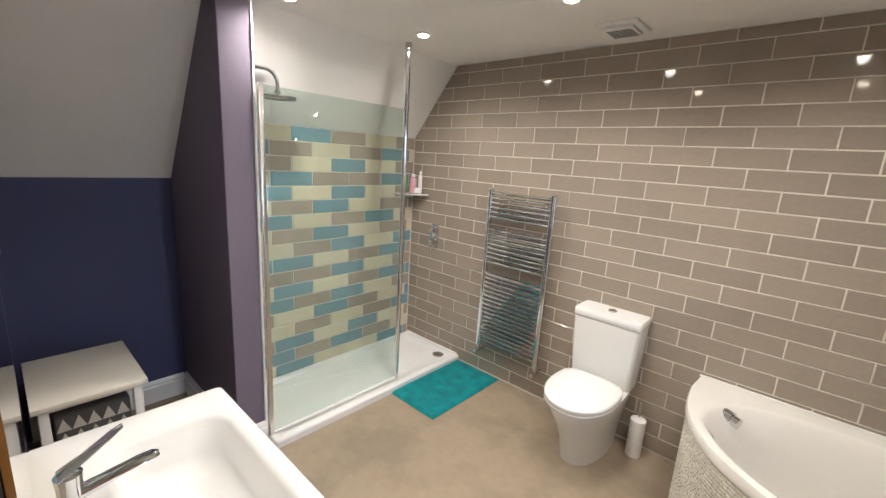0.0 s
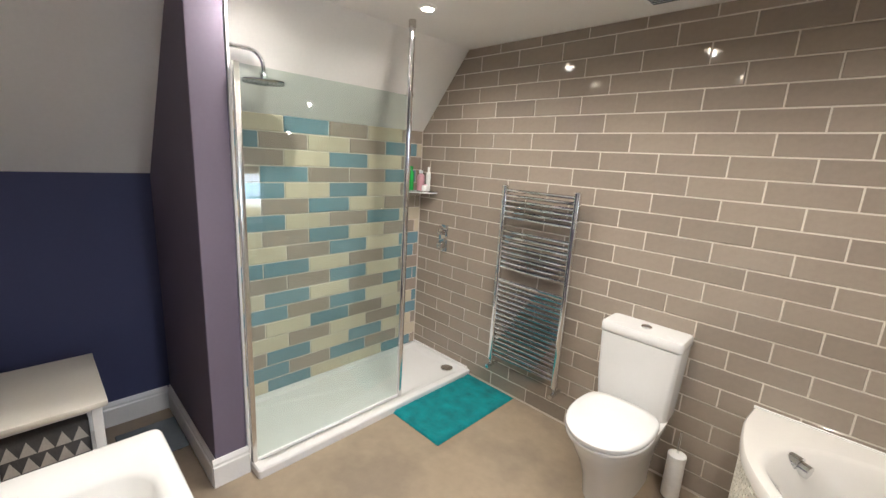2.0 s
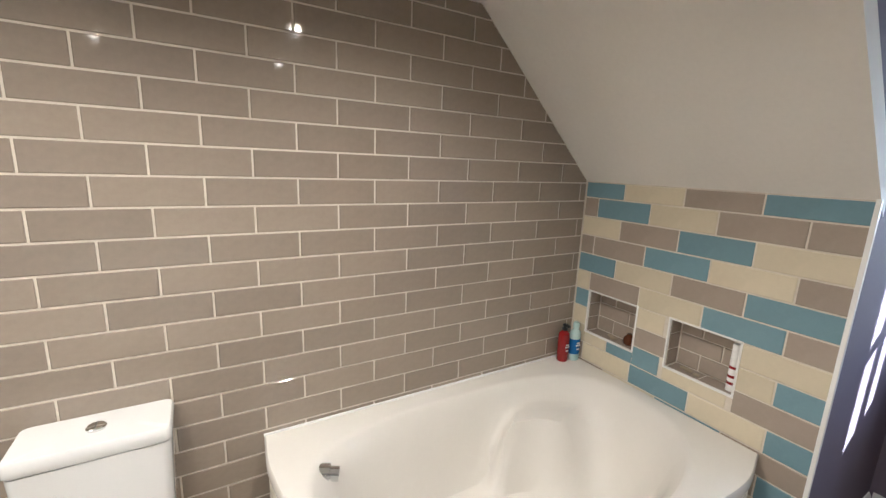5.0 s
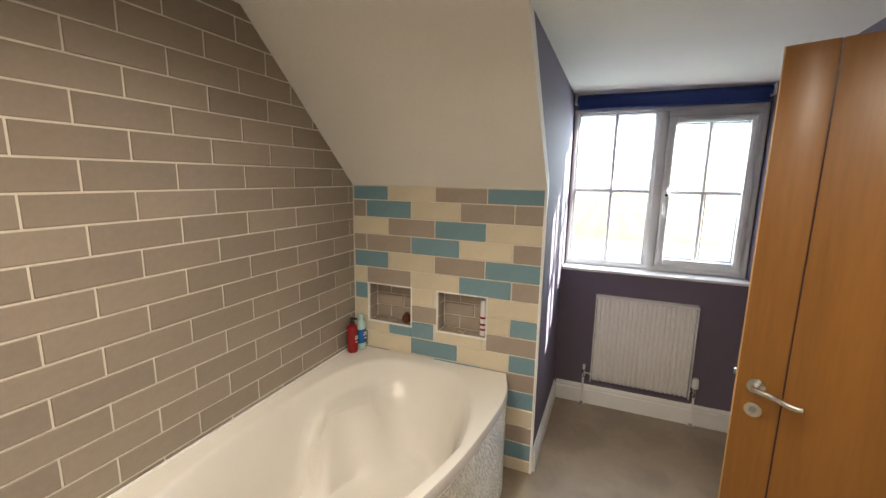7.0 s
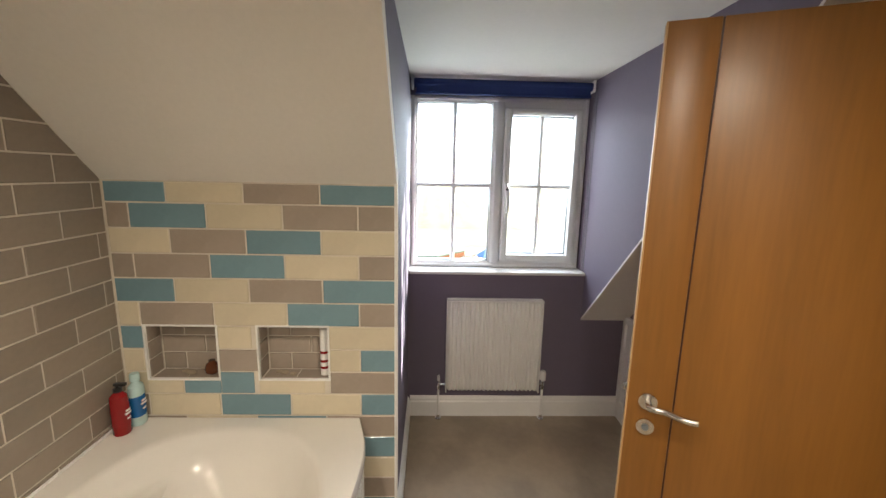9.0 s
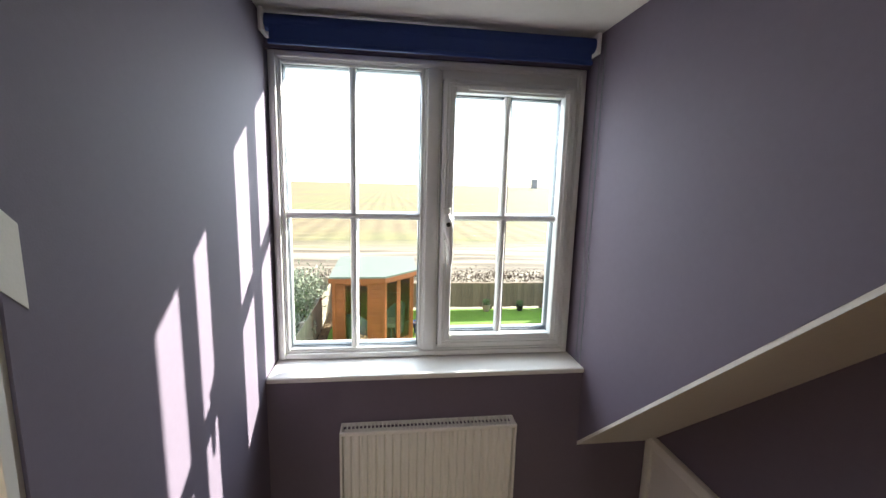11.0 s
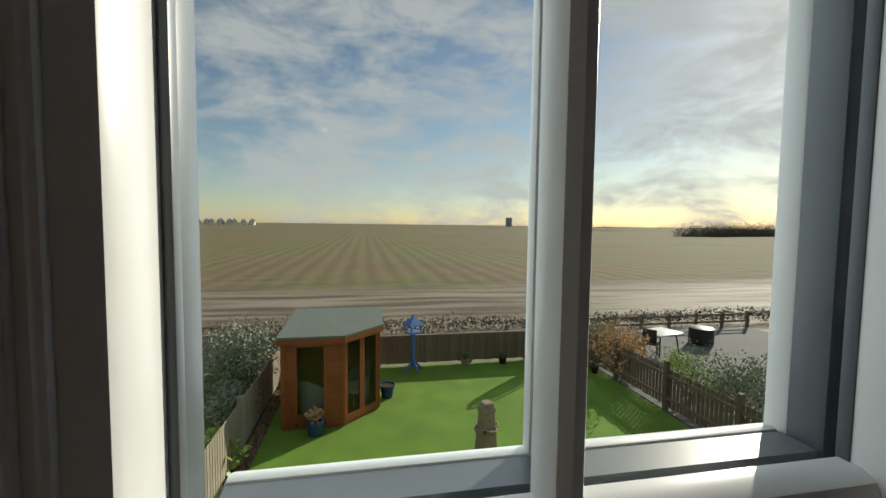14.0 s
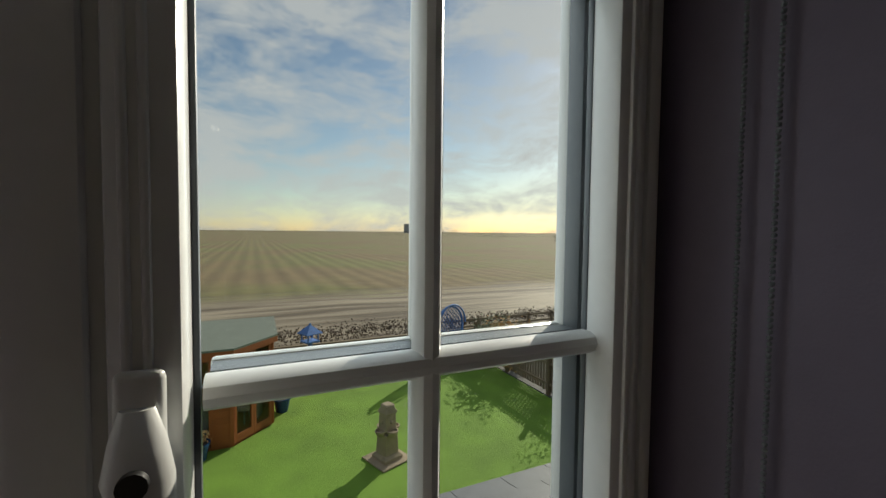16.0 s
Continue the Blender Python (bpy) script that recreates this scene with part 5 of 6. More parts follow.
structure("neighbour_patio", box((8.0, -16.0, GZ - 0.25), (17.2, -6.45, GZ + 0.002)), M_PAVE, "wet pale paving of the next garden", "patio")
structure("house_wall", box((2.45, -8.0, GZ), (2.62, 8.0, -0.1)), M_RENDER_W, "outer house wall", "wall")
structure("house_wall_upper", box((2.63, -8.0, -0.1), (2.66, 0.10, 0.9)), M_ROOF, "outer roof slope beside the dormer", "roof")
gr = bmesh.new()
grn = random.Random(3)
for i in range(2600):
    x, y, r = grn.uniform(7.5, 14.4), grn.uniform(2.56, 2.80), grn.uniform(0.012, 0.028)
    bmesh.ops.create_cube(gr, size=r, matrix=Matrix.Translation((x, y, GZ + r * 0.2)) @ Euler((grn.random() * 3, grn.random() * 3, grn.random() * 3)).to_matrix().to_4x4())
structure("gravel_strip_bed", box((5.0, 2.55, GZ - 0.2), (14.6, 2.85, GZ + 0.002)), M_SOIL, "soil bed under the gravel", "bed")
tagged(part("gravel", gr, M_GRAVEL, None, "", None), "brown gravel strip along the fence", "gravel", "", "stuff")

# lean-to slate roof below the window
rf = thing("extension_roof", "grey slate lean-to roof below the window", "roof")
slope_a = math.atan2(0.58, 2.6)


def roof_pt(s, y, h):
    return Vector((2.62 + s * math.cos(slope_a) + h * math.sin(slope_a), y, 0.02 - s * math.sin(slope_a) + h * math.cos(slope_a)))


dk = bmesh.new()
add_loft(dk, [[roof_pt(0, y, 0), roof_pt(2.62, y, 0), roof_pt(2.62, y, -0.1), roof_pt(0, y, -0.1)] for y in (-5.5, 6.0)])
part("deck", dk, M_ROOF, rf)
srnd = random.Random(8)
slate_mesh = bmesh.new()
add_box(slate_mesh, (0, -0.248, 0), (0.36, 0.248, 0.007), 0.0)
sme = mesh_of("slate", slate_mesh, M_SLATE)
for r in range(9):
    for k in range(22):
        y = -5.2 + k * 0.502 + (0.25 if r % 2 else 0)
        s = 2.64 - 0.36 - r * 0.28
        if s < 0:
            continue
        ob = new("slate", sme)
        ob.matrix_basis = Matrix.Translation(roof_pt(s, y, 0.006 + srnd.uniform(0, 0.002))) @ Euler((0, slope_a - 0.018, srnd.uniform(-0.004, 0.004))).to_matrix().to_4x4()
        ob.parent = rf


def fence_line(name, label, a, b, h, z0, material, post_every=1.8, rail=True, top_slope=0.0, picket=0.075, gap=0.03, post_h=0.12):
    """Timber fence of posts, two rails and upright pickets from a to b."""
    f = thing(name, label, "fence")
    a, b = Vector((*a, z0)), Vector((*b, z0))
    L = (b - a).length
    d = (b - a).normalized()
    nr = Vector((-d.y, d.x, 0))
    rot = Matrix(((d.x, nr.x, 0, 0), (d.y, nr.y, 0, 0), (0, 0, 1, 0), (0, 0, 0, 1)))
    pm = mesh_of("post", box((-0.05, -0.05, 0), (0.05, 0.05, h + post_h), 0.008), material)
    km = mesh_of("picket", box((-picket / 2, 0.03, 0.08), (picket / 2, 0.048, h), 0.003), material)
    n = max(1, round(L / post_every))
    for i in range(n + 1):
        o = new("post", pm)
        o.matrix_basis = Matrix.Translation(a + d * L * i / n) @ rot
        o.parent = f
    if rail:
        for zz in (0.25, h - 0.18):
            rm = box((0, -0.02, zz), (L, 0.028, zz + 0.07), 0.004)
            r_ = part("rail", rm, material, f, "", None)
            r_.matrix_basis = Matrix.Translation(a) @ rot
    step = picket + gap
    i = 0
    while i * step < L:
        o = new("picket", km)
        o.matrix_basis = Matrix.Translation(a + d * (i * step + picket / 2) + Vector((0, 0, srnd.uniform(-0.012, 0.012)))) @ rot
        o.parent = f
        i += 1
    return f


fence_line("boundary_fence", "weathered picket fence between the gardens", (14.45, 2.82), (8.45, 2.90), 1.0, GZ, M_FENCE_L, picket=0.085, gap=0.022, post_h=0.04)
fence_line("back_fence", "brown close-boarded garden fence at the end of the lawn", (14.62, -6.4), (14.62, 2.8), 0.92, GZ, M_FENCE, picket=0.12, gap=0.004, post_h=0.02)
fence_line("neighbour_back_fence", "grey close-boarded fence at the end of the next garden", (14.62, 2.9), (14.62, 12.0), 1.15, GZ, M_FENCE_L, picket=0.14, gap=0.003, post_h=0.02)
fence_line("side_fence", "weathered picket fence with sturdy posts beside the lawn", (14.5, -6.45), (6.8, -6.55), 0.98, GZ, M_FENCE, picket=0.085, gap=0.03, post_h=0.2)
capb = bmesh.new()
add_box(capb, (14.57, -6.4, GZ + 0.92), (14.68, 12.0, GZ + 0.945), 0.004)
structure("fence_capping", capb, M_FENCE, "timber capping along the back fence", "trim")
wp = thing("woven_panel", "pale weathered fence panel of overlapping slats with a square post", "fence panel")
part("post", box((8.35, 2.96, GZ), (8.47, 3.10, -1.24), 0.008), M_FENCE_L, wp)
for i in range(12):
    z = GZ + 0.06 + i * 0.108
    tilt = bmesh.new()
    add_box(tilt, (5.6, 2.992 + 0.028 * (i % 2), z), (8.34, 3.008 + 0.028 * (i % 2), z + 0.122), 0.003)
    part("slat", tilt, M_FENCE_L, wp)
for xx in (5.7, 6.5, 7.3, 8.1):
    part("upright", box((xx, 2.985, GZ + 0.03), (xx + 0.04, 3.045, -1.28), 0.003), M_FENCE_L, wp)
part("top_rail", box((5.6, 2.985, -1.285), (8.34, 3.05, -1.25), 0.004), M_FENCE_L, wp)

# summerhouse
shd = thing("summerhouse", "red cedar corner summerhouse with felt roof and glazed double doors", "summerhouse")
FP = [(11.05, 2.22), (11.05, 1.0), (11.78, 0.24), (13.3, 0.24), (13.3, 2.22)]
SZ0, SZ1 = GZ + 0.05, -0.68
part("floor", prism(FP, "z", GZ + 0.001, GZ + 0.06), M_CEDAR, shd)


def on_wall(a, b, lo, hi, bevel=0.003):
    """A block in the frame of a wall from a to b: along, outwards, up."""
    a, b = Vector((*a, 0)), Vector((*b, 0))
    d = (b - a).normalized()
    nr = Vector((d.y, -d.x, 0))
    bm = box(lo, hi, bevel)
    bmesh.ops.transform(bm, matrix=Matrix(((d.x, nr.x, 0, a.x), (d.y, nr.y, 0, a.y), (0, 0, 1, 0), (0, 0, 0, 1))), verts=bm.verts)
    return bm


def clad(a, b, spans, z0, z1):
    k = int((z1 - z0) / 0.115)
    for i in range(k):
        for u0, u1 in spans:
            part("board", on_wall(a, b, (u0, -0.014, z0 + i * 0.115), (u1, 0.004 + 0.003 * (i % 2), z0 + i * 0.115 + 0.112)), M_CEDAR, shd, "", None)


wall_a, wall_b = FP[0], FP[1]
# the pieces face outwards, so run each wall with the room on its other side
clad(FP[1], FP[0], [(0.0, 0.36), (0.98, 1.22)], SZ0, SZ1)
clad(FP[4], FP[3], [(0.0, 1.98)], SZ0, SZ1)
clad(FP[3], FP[2], [(0.0, 1.52)], SZ0, SZ1)
clad(FP[0], FP[4], [(0.0, 2.25)], SZ0, SZ1)
for u0, u1, z0, z1 in ((0.34, 0.40, SZ0 + 0.1, SZ1), (0.94, 1.0, SZ0 + 0.1, SZ1), (0.40, 0.94, SZ0 + 0.0, SZ0 + 0.28), (0.40, 0.94, SZ1 - 0.16, SZ1)):
    part("window_frame", on_wall(FP[1], FP[0], (u0, -0.03, z0), (u1, 0.022, z1)), M_CEDAR, shd, "", None)
g_ = part("window_pane", on_wall(FP[1], FP[0], (0.39, -0.012, SZ0 + 0.27), (0.95, -0.008, SZ1 - 0.15), 0), glass_mat("summerhouse_glass", (0.92, 0.94, 0.94), 0.06), shd, "", None)
M_SHGLASS = g_.data.materials[0]
LD = 1.053
for k in range(2):
    u = 0.04 + k * 0.49
    dr = part("door", on_wall(FP[2], FP[1], (u, -0.02, SZ0), (u + 0.06, 0.025, SZ1 - 0.02)), M_CEDAR, shd, "", None)
    part("stile", on_wall(FP[2], FP[1], (u + 0.42, -0.02, SZ0), (u + 0.48, 0.025, SZ1 - 0.02)), M_CEDAR, dr, "", None)
    part("bottom_rail", on_wall(FP[2], FP[1], (u + 0.06, -0.02, SZ0), (u + 0.42, 0.025, SZ0 + 0.16)), M_CEDAR, dr, "", None)
    part("top_rail", on_wall(FP[2], FP[1], (u + 0.06, -0.02, SZ1 - 0.12), (u + 0.42, 0.025, SZ1 - 0.02)), M_CEDAR, dr, "", None)
    part("pane", on_wall(FP[2], FP[1], (u + 0.05, -0.006, SZ0 + 0.15), (u + 0.43, -0.002, SZ1 - 0.11), 0), M_SHGLASS, dr, "", None)
    hu = u + (0.455 if k == 0 else 0.025)
    part("handle", on_wall(FP[2], FP[1], (hu - 0.012, 0.025, -1.75), (hu + 0.012, 0.07, -1.55), 0.01), M_SATIN, dr, "", 35)
for q in FP[:3]:
    part("corner_post", box((q[0] - 0.04, q[1] - 0.04, GZ + 0.04), (q[0] + 0.04, q[1] + 0.04, SZ1), 0.006), M_CEDAR, shd, "", None)
part("door_step", on_wall(FP[2], FP[1], (0.0, 0.0, GZ + 0.01), (LD, 0.12, GZ + 0.07)), M_CEDAR, shd, "", None)
RP = [(10.93, 2.32), (10.93, 0.95), (11.73, 0.12), (13.45, 0.12), (13.45, 2.32)]
rfm = bmesh.new()
add_loft(rfm, [[(x, y, z + 0.08 * (x - 10.9) / 2.5) for x, y in RP] for z in (-0.64, -0.60)])
part("roof", rfm, M_FELT, shd, "green mineral felt roof")
fas = bmesh.new()
for a, b in zip(RP[:3], RP[1:4]):
    dx = Vector((b[0] - a[0], b[1] - a[1], 0))
    add_loft(fas, [[(p[0], p[1], -0.76 + 0.08 * (p[0] - 10.9) / 2.5), (p[0], p[1], -0.645 + 0.08 * (p[0] - 10.9) / 2.5), (p[0] + 0.02, p[1] + 0.015, -0.645 + 0.08 * (p[0] - 10.9) / 2.5), (p[0] + 0.02, p[1] + 0.015, -0.76 + 0.08 * (p[0] - 10.9) / 2.5)] for p in (a, b)])
part("fascia", fas, M_CEDAR, shd, "", None)


def armchair(at, rz):
    c = thing("wicker_chair", "grey wicker tub chair inside the summerhouse", "chair", at, rz)
    bk = bmesh.new()
    ring_ = [(0.33 * math.cos(a), 0.31 * math.sin(a)) for a in [radians(-20 + 220 * i / 16) for i in range(17)]]
    inn = [(x * 0.86, y * 0.86) for x, y in ring_]
    hgt = [0.62 + 0.30 * max(0, math.sin(radians(-20 + 220 * i / 16))) for i in range(17)]
    lo_o, hi_o = [bk.verts.new((x, y, 0.12)) for x, y in ring_], [bk.verts.new((x * 1.08, y * 1.08, h)) for (x, y), h in zip(ring_, hgt)]
    lo_i, hi_i = [bk.verts.new((x, y, 0.12)) for x, y in inn], [bk.verts.new((x * 1.05, y * 1.05, h)) for (x, y), h in zip(inn, hgt)]
    for i in range(16):
        for p, q in ((lo_o, hi_o), (hi_o, hi_i), (hi_i, lo_i)):
            bk.faces.new((p[i], p[i + 1], q[i + 1], q[i]))
    part("back", bk, M_WICKER, c)
    part("seat", lathe([(0.27, 0.30), (0.29, 0.34), (0.29, 0.40), (0.25, 0.43)], 20), M_FABRIC2, c)
    for a in (45, 135, 225, 315):
        part("leg", tube([(0.24 * math.cos(radians(a)), 0.22 * math.sin(radians(a)), 0), (0.22 * math.cos(radians(a)), 0.2 * math.sin(radians(a)), 0.31)], 0.018, 8), M_WICKER, c)


armchair((11.45, 1.62, GZ + 0.06), 60)
armchair((12.1, 0.75, GZ + 0.06), -150)

# stone fountain column
fo = thing("garden_fountain", "square stone column fountain with a basin collar on a slab", "fountain", (9.42, -1.68, GZ), 20)
part("slab", box((-0.34, -0.34, 0.001), (0.34, 0.34, 0.03), 0.006), M_STONE, fo)


def sq_stack(levels):
    bm = bmesh.new()
    add_loft(bm, [rrect(-r, r, -r, r, 0.02, z, 3) for r, z in levels])
    return bm


part("plinth", sq_stack([(0.21, 0.03), (0.21, 0.09), (0.19, 0.11), (0.17, 0.14)]), M_STONE, fo)
part("shaft", sq_stack([(0.155, 0.14), (0.140, 0.50), (0.155, 0.53)]), M_STONE, fo)
part("upper_shaft", sq_stack([(0.125, 0.58), (0.115, 0.88), (0.135, 0.90), (0.135, 0.93), (0.10, 0.99), (0.10, 1.04), (0.08, 1.06)]), M_STONE, fo)
for k in range(4):
    bs = lathe([(0.03, 0.48), (0.08, 0.51), (0.105, 0.56), (0.115, 0.60), (0.095, 0.605), (0.08, 0.575)], 18, (0.15 * math.cos(k * math.pi / 2), 0.15 * math.sin(k * math.pi / 2), 0))
    part("basin", bs, M_STONE, fo)
    mk = bmesh.new()
    bmesh.ops.create_icosphere(mk, subdivisions=2, radius=0.035, matrix=Matrix.Translation((0.12 * math.cos(k * math.pi / 2), 0.12 * math.sin(k * math.pi / 2), 0.74)))
    part("boss", mk, M_STONE, fo)

# bird table
bt_ = thing("bird_table", "blue painted bird table with a pitched roof and splayed feet", "bird table", (14.1, -0.85, GZ), 25)
part("post", box((-0.04, -0.04, 0.12), (0.04, 0.04, 1.15), 0.005), M_BLUEWOOD, bt_)
for k in range(4):
    a = k * math.pi / 2
    part("foot", tube([(0.03 * math.cos(a), 0.03 * math.sin(a), 0.30), (0.30 * math.cos(a), 0.30 * math.sin(a), 0.02)], 0.03, 6), M_BLUEWOOD, bt_)
part("tray", box((-0.20, -0.20, 1.15), (0.20, 0.20, 1.19), 0.004), M_BLUEWOOD, bt_)
for sx_ in (-0.16, 0.16):
    for sy_ in (-0.16, 0.16):
        part("upright", box((sx_ - 0.015, sy_ - 0.015, 1.19), (sx_ + 0.015, sy_ + 0.015, 1.40)), M_BLUEWOOD, bt_)
rb_ = bmesh.new()
add_loft(rb_, [[(-r, -r, z), (r, -r, z), (r, r, z), (-r, r, z)] for r, z in ((0.25, 1.39), (0.25, 1.41), (0.03, 1.62), (0.015, 1.68))])
part("roof", rb_, M_BLUEWOOD, bt_, "", None)

# arched lattice bench
be = thing("arbour_bench", "blue painted garden bench with an arched lattice back", "bench", (14.2, -5.30, GZ), 112)
hw = 0.62
for xx in (-hw, hw):
    part("back_post", box((xx - 0.035, -0.035, 0), (xx + 0.035, 0.035, 1.22), 0.005), M_BLUEWOOD, be)
    part("front_leg", box((xx - 0.03, 0.42, 0), (xx + 0.03, 0.48, 0.62), 0.005), M_BLUEWOOD, be)
    part("armrest", box((xx - 0.04, -0.02, 0.62), (xx + 0.04, 0.52, 0.65), 0.005), M_BLUEWOOD, be)
part("arch", tube(arc((0, 0, 1.22), hw, 0, math.pi, 20, (1, 0, 0), (0, 0, 1)), 0.035, 8), M_BLUEWOOD, be)
part("arch_roof", tube(arc((0, 0.10, 1.24), hw + 0.04, 0, math.pi, 20, (1, 0, 0), (0, 0, 1)), 0.03, 8), M_BLUEWOOD, be)
for i in range(5):
    part("seat_slat", box((-hw, 0.02 + i * 0.092, 0.42), (hw, 0.095 + i * 0.092, 0.445), 0.003), M_BLUEWOOD, be)
for i in range(4):
    part("back_slat", box((-hw, -0.012, 0.52 + i * 0.10), (hw, 0.012, 0.59 + i * 0.10), 0.003), M_BLUEWOOD, be)
part("front_rail", box((-hw, 0.44, 0.33), (hw, 0.465, 0.42), 0.003), M_BLUEWOOD, be)
for sgn in (1, -1):
    for i in range(-9, 10):
        c0 = i * 0.15
        pts_ = []
        for k in range(41):
            x = -hw + 2 * hw * k / 40
            z = 0.95 + (x * sgn - c0) + 0.4
            top = 1.22 + math.sqrt(max(0, hw * hw - x * x))
            if 0.92 < z < top:
                pts_.append((x, 0.0 + 0.008 * sgn, z))
        if len(pts_) > 2:
            part("lattice_lath", tube([pts_[0], pts_[-1]], 0.012, 5), M_BLUEWOOD, be)


def leaves(bm, c, rad, n, size, rnd_, squash=0.8, rough=0.35):
    """Many small leaf blades in an uneven crown about c."""
    for _ in range(n):
        d = Vector((rnd_.gauss(0, 1), rnd_.gauss(0, 1), rnd_.gauss(0, 1))).normalized()
        k = 1 + rough * noise.noise(d * 2.3 + Vector(c)) * 2
        p = Vector(c) + Vector((d.x * rad, d.y * rad, d.z * rad * squash)) * k * (rnd_.random() ** 0.35)
        u = Vector((rnd_.gauss(0, 1), rnd_.gauss(0, 1), rnd_.gauss(0, 1))).normalized()
        w = u.orthogonal().normalized()
        s = size * rnd_.uniform(0.6, 1.4)
        bm.faces.new([bm.verts.new(p + q) for q in (-u * s, w * s * 0.45, u * s, -w * s * 0.45)])


def shrub(name, label, at, rad, material, seed, n=1500, size=0.035, squash=0.9, stems=9, lift=0.55):
    rn = random.Random(seed)
    s = thing(name, label, "shrub", at)
    sb_ = bmesh.new()
    c = Vector((0, 0, rad * squash * lift + rad * 0.45))
    for i in range(stems):
        a = rn.uniform(0, 6.28)
        e = c + Vector((math.cos(a) * rad * 0.7, math.sin(a) * rad * 0.7, rn.uniform(0, rad * 0.8)))
        add_tube(sb_, [(0.04 * math.cos(a), 0.04 * math.sin(a), 0), (e.x * 0.4, e.y * 0.4, e.z * 0.6), e], 0.014, 5, 0.004)
    part("stems", sb_, M_TWIG, s)
    lbm = bmesh.new()
    for _ in range(7):
        off = Vector((rn.gauss(0, 0.35) * rad, rn.gauss(0, 0.35) * rad, rn.gauss(0, 0.25) * rad))
        leaves(lbm, c + off, rad * rn.uniform(0.45, 0.8), n // 7, size, rn, squash)
    part("foliage", lbm, material, s, "", None)


shrub("tall_shrub", "tall grey-green shrub behind the boundary fence", (13.2, 3.5, GZ), 0.95, M_LEAF_GREY, 1, 3600, 0.045, 1.15, 12)
shrub("grey_shrub", "pale grey-green shrub against the boundary fence", (11.3, 3.35, GZ), 0.55, M_LEAF_GREY, 2, 1800, 0.04)
shrub("dark_shrub", "dark green shrub in the next garden", (12.3, 3.7, GZ), 0.7, M_LEAF, 3, 1800, 0.045)
shrub("lime_shrub", "bright lime-green broad-leaved shrub by the fence", (9.6, 3.2, GZ), 0.48, M_LEAF_LIME, 4, 700, 0.085)
shrub("dried_hydrangea", "rust-brown dried hydrangea over the side fence", (12.9, -7.0, GZ), 0.85, M_LEAF_RUST, 5, 1700, 0.05, 0.9)
shrub("corner_shrub", "sparse grey-green shrub in the garden corner", (14.2, -6.95, GZ), 0.7, M_LEAF_GREY, 6, 1500, 0.04, 1.1)
shrub("round_shrub", "rounded yellow-green shrub behind the side fence", (10.9, -7.35, GZ), 0.78, M_LEAF_LIME, 7, 4200, 0.026, 0.85)
shrub("loose_shrub", "loose green shrub behind the side fence", (9.5, -7.6, GZ), 0.95, M_LEAF_GREY, 8, 3600, 0.038, 1.05)


def pot(at, r, h, material, label, seed, plant=True, leafm=None):
    p_ = thing("plant_pot", label, "plant pot", at)
    part("pot", lathe([(r * 0.68, 0), (r * 0.72, 0.02), (r * 0.95, h * 0.8), (r * 1.06, h * 0.86), (r * 1.06, h), (r * 0.95, h), (r * 0.9, h * 0.9)], 22), material, p_)
    part("soil", lathe([(r * 0.9, h * 0.86), (r * 0.85, h * 0.91)], 18), M_SOIL, p_)
    if plant:
        rn = random.Random(seed)
        lf = bmesh.new()
        leaves(lf, (0, 0, h + r * 0.5), r * 0.95, 160, 0.035, rn)
        part("plant", lf, leafm or M_LEAF, p_, "", None)


pot((12.40, 0.0, GZ), 0.19, 0.33, M_BLUEPOT, "dark blue glazed pot with bare soil on the lawn", 1, False)
pot((10.78, 1.55, GZ), 0.19, 0.33, M_BLUEPOT, "blue glazed pot with a withered plant beside the summerhouse", 2, True, M_LEAF_RUST)
pot((14.35, -2.5, GZ), 0.15, 0.24, M_STONE, "small grey pot with green plant by the back fence", 3)
pot((14.35, -3.7, GZ), 0.13, 0.20, M_BLACK, "small black pot by the back fence", 4)
pot((14.35, -4.65, GZ), 0.15, 0.20, M_TERRA, "terracotta pot by the back fence", 5, False)
pot((13.55, -6.1, GZ), 0.14, 0.20, M_TERRA, "terracotta pot beside the bench", 6)
pot((13.15, -6.15, GZ), 0.12, 0.18, M_BLACK, "small dark pot beside the bench", 7)

# picnic table and fire bowl in the next garden
pt = thing("picnic_table", "weathered grey wooden picnic table with attached benches", "picnic table", (13.1, 6.6, GZ), 22)
for i in range(5):
    part("top_board", box((-0.75, -0.36 + i * 0.147, 0.70), (0.75, -0.225 + i * 0.147, 0.735), 0.004), M_FENCE_L, pt)
for sy_ in (-0.78, 0.56):
    for k in range(2):
        part("bench_board", box((-0.75, sy_ + k * 0.115, 0.42), (0.75, sy_ + 0.105 + k * 0.115, 0.45), 0.004), M_FENCE_L, pt)
for xx in (-0.55, 0.55):
    part("cross_beam", box((xx - 0.02, -0.76, 0.35), (xx + 0.02, 0.76, 0.42), 0.004), M_FENCE_L, pt)
    for sg in (-1, 1):
        part("leg", tube([(xx, sg * 0.62, 0.0), (xx, sg * 0.20, 0.70)], 0.04, 6), M_FENCE_L, pt)
fbw = thing("fire_bowl", "rusty red fire bowl on the grass", "fire bowl", (12.6, 9.3, GZ))
part("bowl", lathe([(0.15, 0.04), (0.40, 0.10), (0.55, 0.20), (0.52, 0.20), (0.3, 0.12)], 24), M_TERRA, fbw)
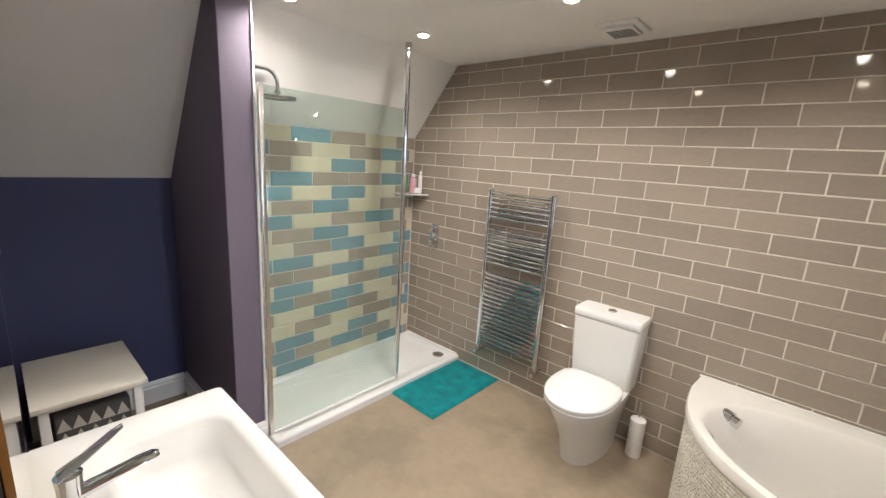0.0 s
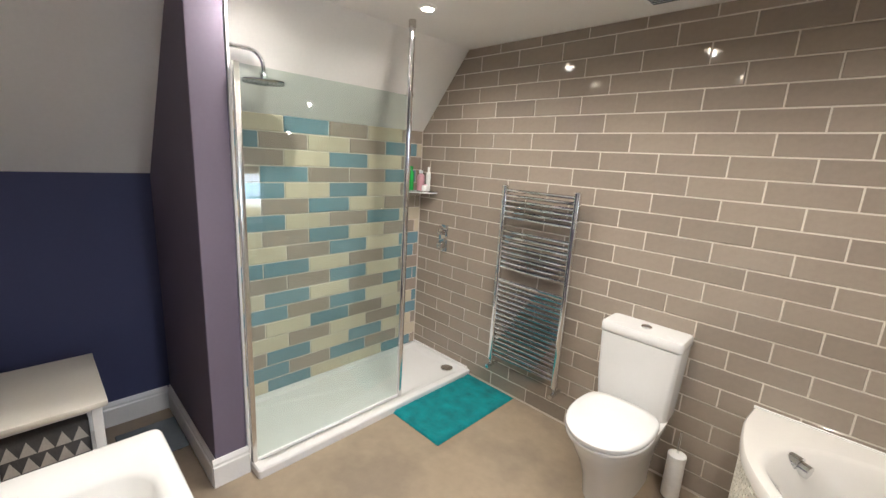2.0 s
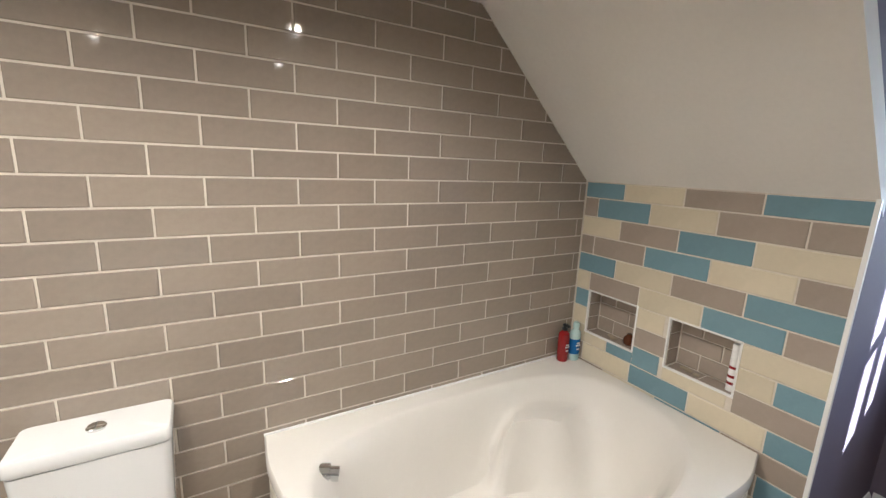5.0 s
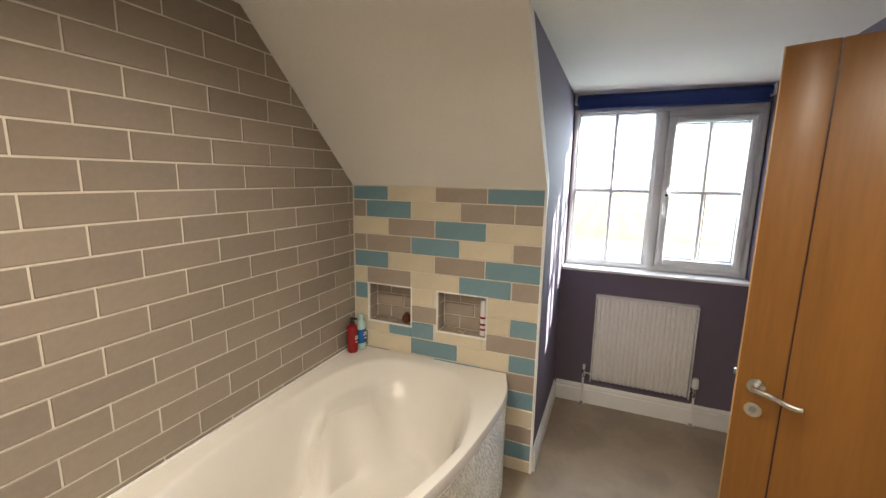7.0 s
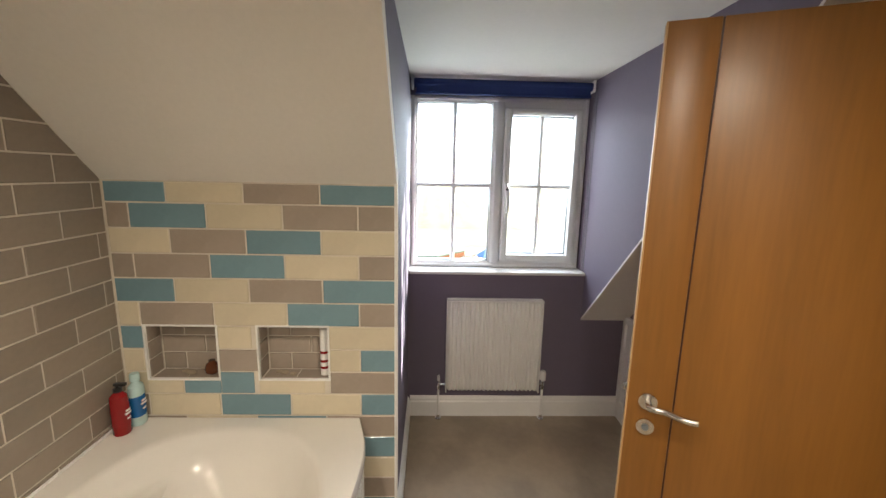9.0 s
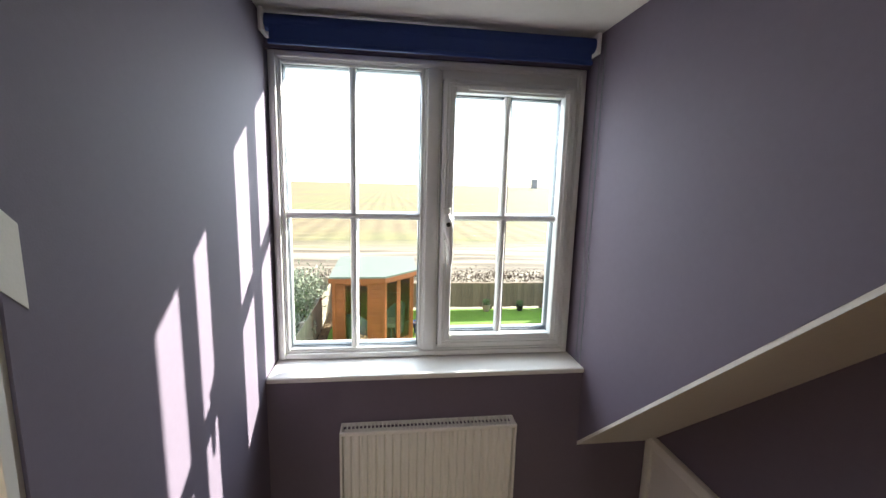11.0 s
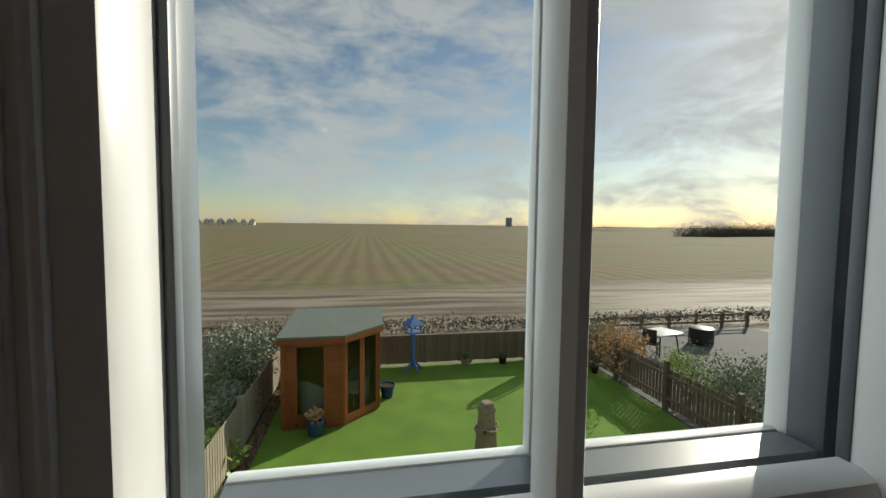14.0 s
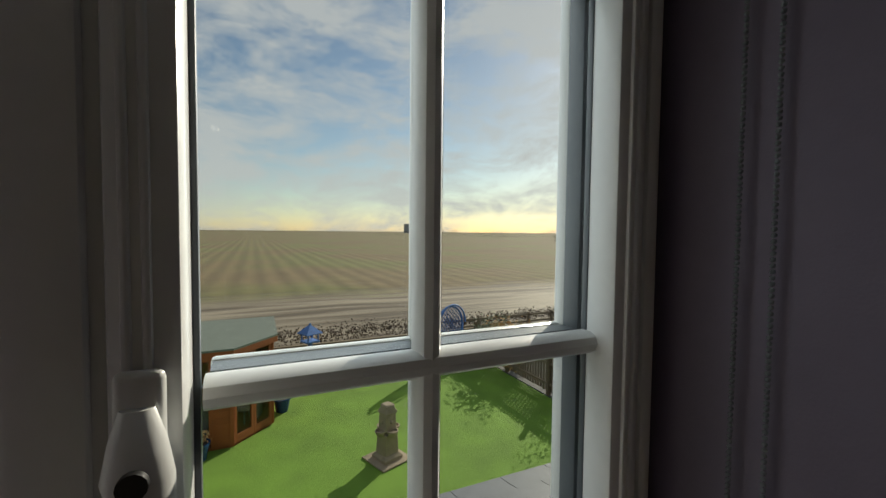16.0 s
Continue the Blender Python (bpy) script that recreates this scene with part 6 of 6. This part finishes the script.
for a in (0.4, 2.5, 4.6):
    part("leg", tube([(0.3 * math.cos(a), 0.3 * math.sin(a), 0.09), (0.5 * math.cos(a), 0.5 * math.sin(a), 0.0)], 0.03, 6), M_TERRA, fbw)
    part("log", tube([(0.1 * math.cos(a), 0.1 * math.sin(a), 0.15), (0.5 * math.cos(a + 1), 0.4 * math.sin(a + 1), 0.36)], 0.05, 7), M_TWIG, fbw)
per = thing("timber_shelter", "open timber shelter with a pale flat roof in the next garden", "shelter", (11.6, 11.4, GZ))
part("roof", box((-1.4, -1.4, 1.95), (1.0, 1.6, 2.05), 0.01), M_FENCE_L, per)
part("fascia", box((-1.45, -1.46, 1.88), (1.05, -1.40, 2.05), 0.004), M_GLOSS, per)
for xx in (-1.3, 0.9):
    for yy in (-1.3, 1.4):
        part("post", box((xx - 0.05, yy - 0.05, 0), (xx + 0.05, yy + 0.05, 1.95), 0.006), M_GLOSS, per)

# next garden on the other side: table set and rails
gt = thing("garden_table", "dark garden table with a white top on the wet paving", "table", (14.6, -9.5, GZ), 15)
part("tabletop", box((-0.45, -0.6, 0.70), (0.45, 0.6, 0.74), 0.01), M_WHITEP, gt)
for xx in (-0.36, 0.36):
    for yy in (-0.5, 0.5):
        part("leg", tube([(xx, yy, 0), (xx * 0.8, yy * 0.8, 0.70)], 0.025, 6), M_BLACK, gt)
gc = thing("garden_chair", "dark folding garden chair beside the table", "chair", (14.3, -8.9, GZ), 40)
part("seat", box((-0.22, -0.22, 0.42), (0.22, 0.22, 0.46), 0.01), M_BLACK, gc)
part("backrest", box((-0.22, 0.20, 0.50), (0.22, 0.24, 0.95), 0.01), M_BLACK, gc)
for xx in (-0.2, 0.2):
    for yy in (-0.2, 0.2):
        part("leg", tube([(xx, -yy, 0), (xx, yy, 0.46)], 0.015, 6), M_BLACK, gc)
dp = thing("round_planter", "dark round planter on the wet paving", "planter", (15.3, -11.8, GZ))
part("body", lathe([(0.36, 0), (0.42, 0.05), (0.42, 0.60), (0.38, 0.62)], 24), M_BLACK, dp)
rail_ = thing("rail_fence", "low dark post and rail fence behind the paving", "fence")
for i in range(8):
    part("post", box((17.2, -16.0 + i * 1.3, GZ), (17.3, -15.9 + i * 1.3, GZ + 0.72), 0.005), M_FENCE, rail_)
for z in (0.25, 0.55):
    part("rail", box((17.2, -16.0, GZ + z), (17.24, -6.6, GZ + z + 0.09), 0.004), M_FENCE, rail_)

# hedge at the field's edge
hg = bmesh.new()
hrn = random.Random(21)
for i in range(130):
    y = -22 + i * 0.34
    leaves(hg, (18.3 + hrn.uniform(-0.2, 0.2), y, GZ + 0.22 + hrn.uniform(0, 0.12)), hrn.uniform(0.36, 0.5), 130, 0.045, hrn, 0.8, 0.5)
tagged(part("hedge", hg, M_HEDGE, None, "", None), "low bare brown hedge between gardens and field", "hedge", "", "stuff")
# distant trees and houses
ft = bmesh.new()
frn = random.Random(33)


def far_wood(x, y, w, h, n):
    for _ in range(n):
        c = Vector((x + frn.gauss(0, w * 0.15), y + frn.uniform(-w, w), GZ + abs(frn.gauss(0, 1)) * h * 0.32))
        s = h * frn.uniform(0.012, 0.04)
        u = Vector((frn.gauss(0, 1), frn.gauss(0, 1), frn.gauss(0, 1))).normalized()
        v = u.orthogonal().normalized()
        ft.faces.new([ft.verts.new(c + q) for q in (-u * s, v * s * 0.7, u * s, -v * s * 0.7)])


for k in range(12):
    far_wood(105 + 8 * k, 62 + 9 * k, 9, 9, 4200)
for k in range(44):
    far_wood(900 + frn.uniform(-80, 80), -900 + 40 * k, 26, frn.uniform(9, 17), 260)
for k in range(14):
    far_wood(165 + 3 * k, -150 - 10 * k, 12, 8, 2400)
for k in range(10):
    far_wood(330 + frn.uniform(-60, 60), -120 - 26 * k, 14, frn.uniform(5, 10), 260)
tagged(part("distant_woods", ft, M_FARTREE, None, "", None), "bare winter trees and hedgerows along the horizon", "woods", "", "stuff")
for i in range(9):
    hx, hy = 560 + 6 * (i % 3), 216 - i * 9.0
    ho = thing("distant_house", "far white rendered house with dark pitched roof", "house", (hx, hy, GZ), 5 * (i % 4), group="houses on the horizon")
    part("wall", box((-4, -3, 0), (4, 3, 5.0)), M_RENDER_W, ho)
    part("gable", prism([(-3, 5.0), (3, 5.0), (0, 8.0)], "x", -4.05, -3.9), M_RENDER_W, ho)
    part("roof", prism([(-3.4, 4.8), (0, 8.3), (3.4, 4.8), (0, 7.8)], "x", -4.0, 4.3), M_ROOF, ho)
    for wy in (-2, 2):
        part("window", box((-4.06, wy - 0.6, 3.6), (-4.0, wy + 0.6, 5.0)), M_BLACK, ho)
tw = thing("distant_tower", "grey block of flats far away on the horizon", "tower block", (960, -345, GZ))
part("wall", box((-6, -6, 0), (6, 6, 22)), mat("far_concrete", (0.28, 0.29, 0.31), 0.9), tw)
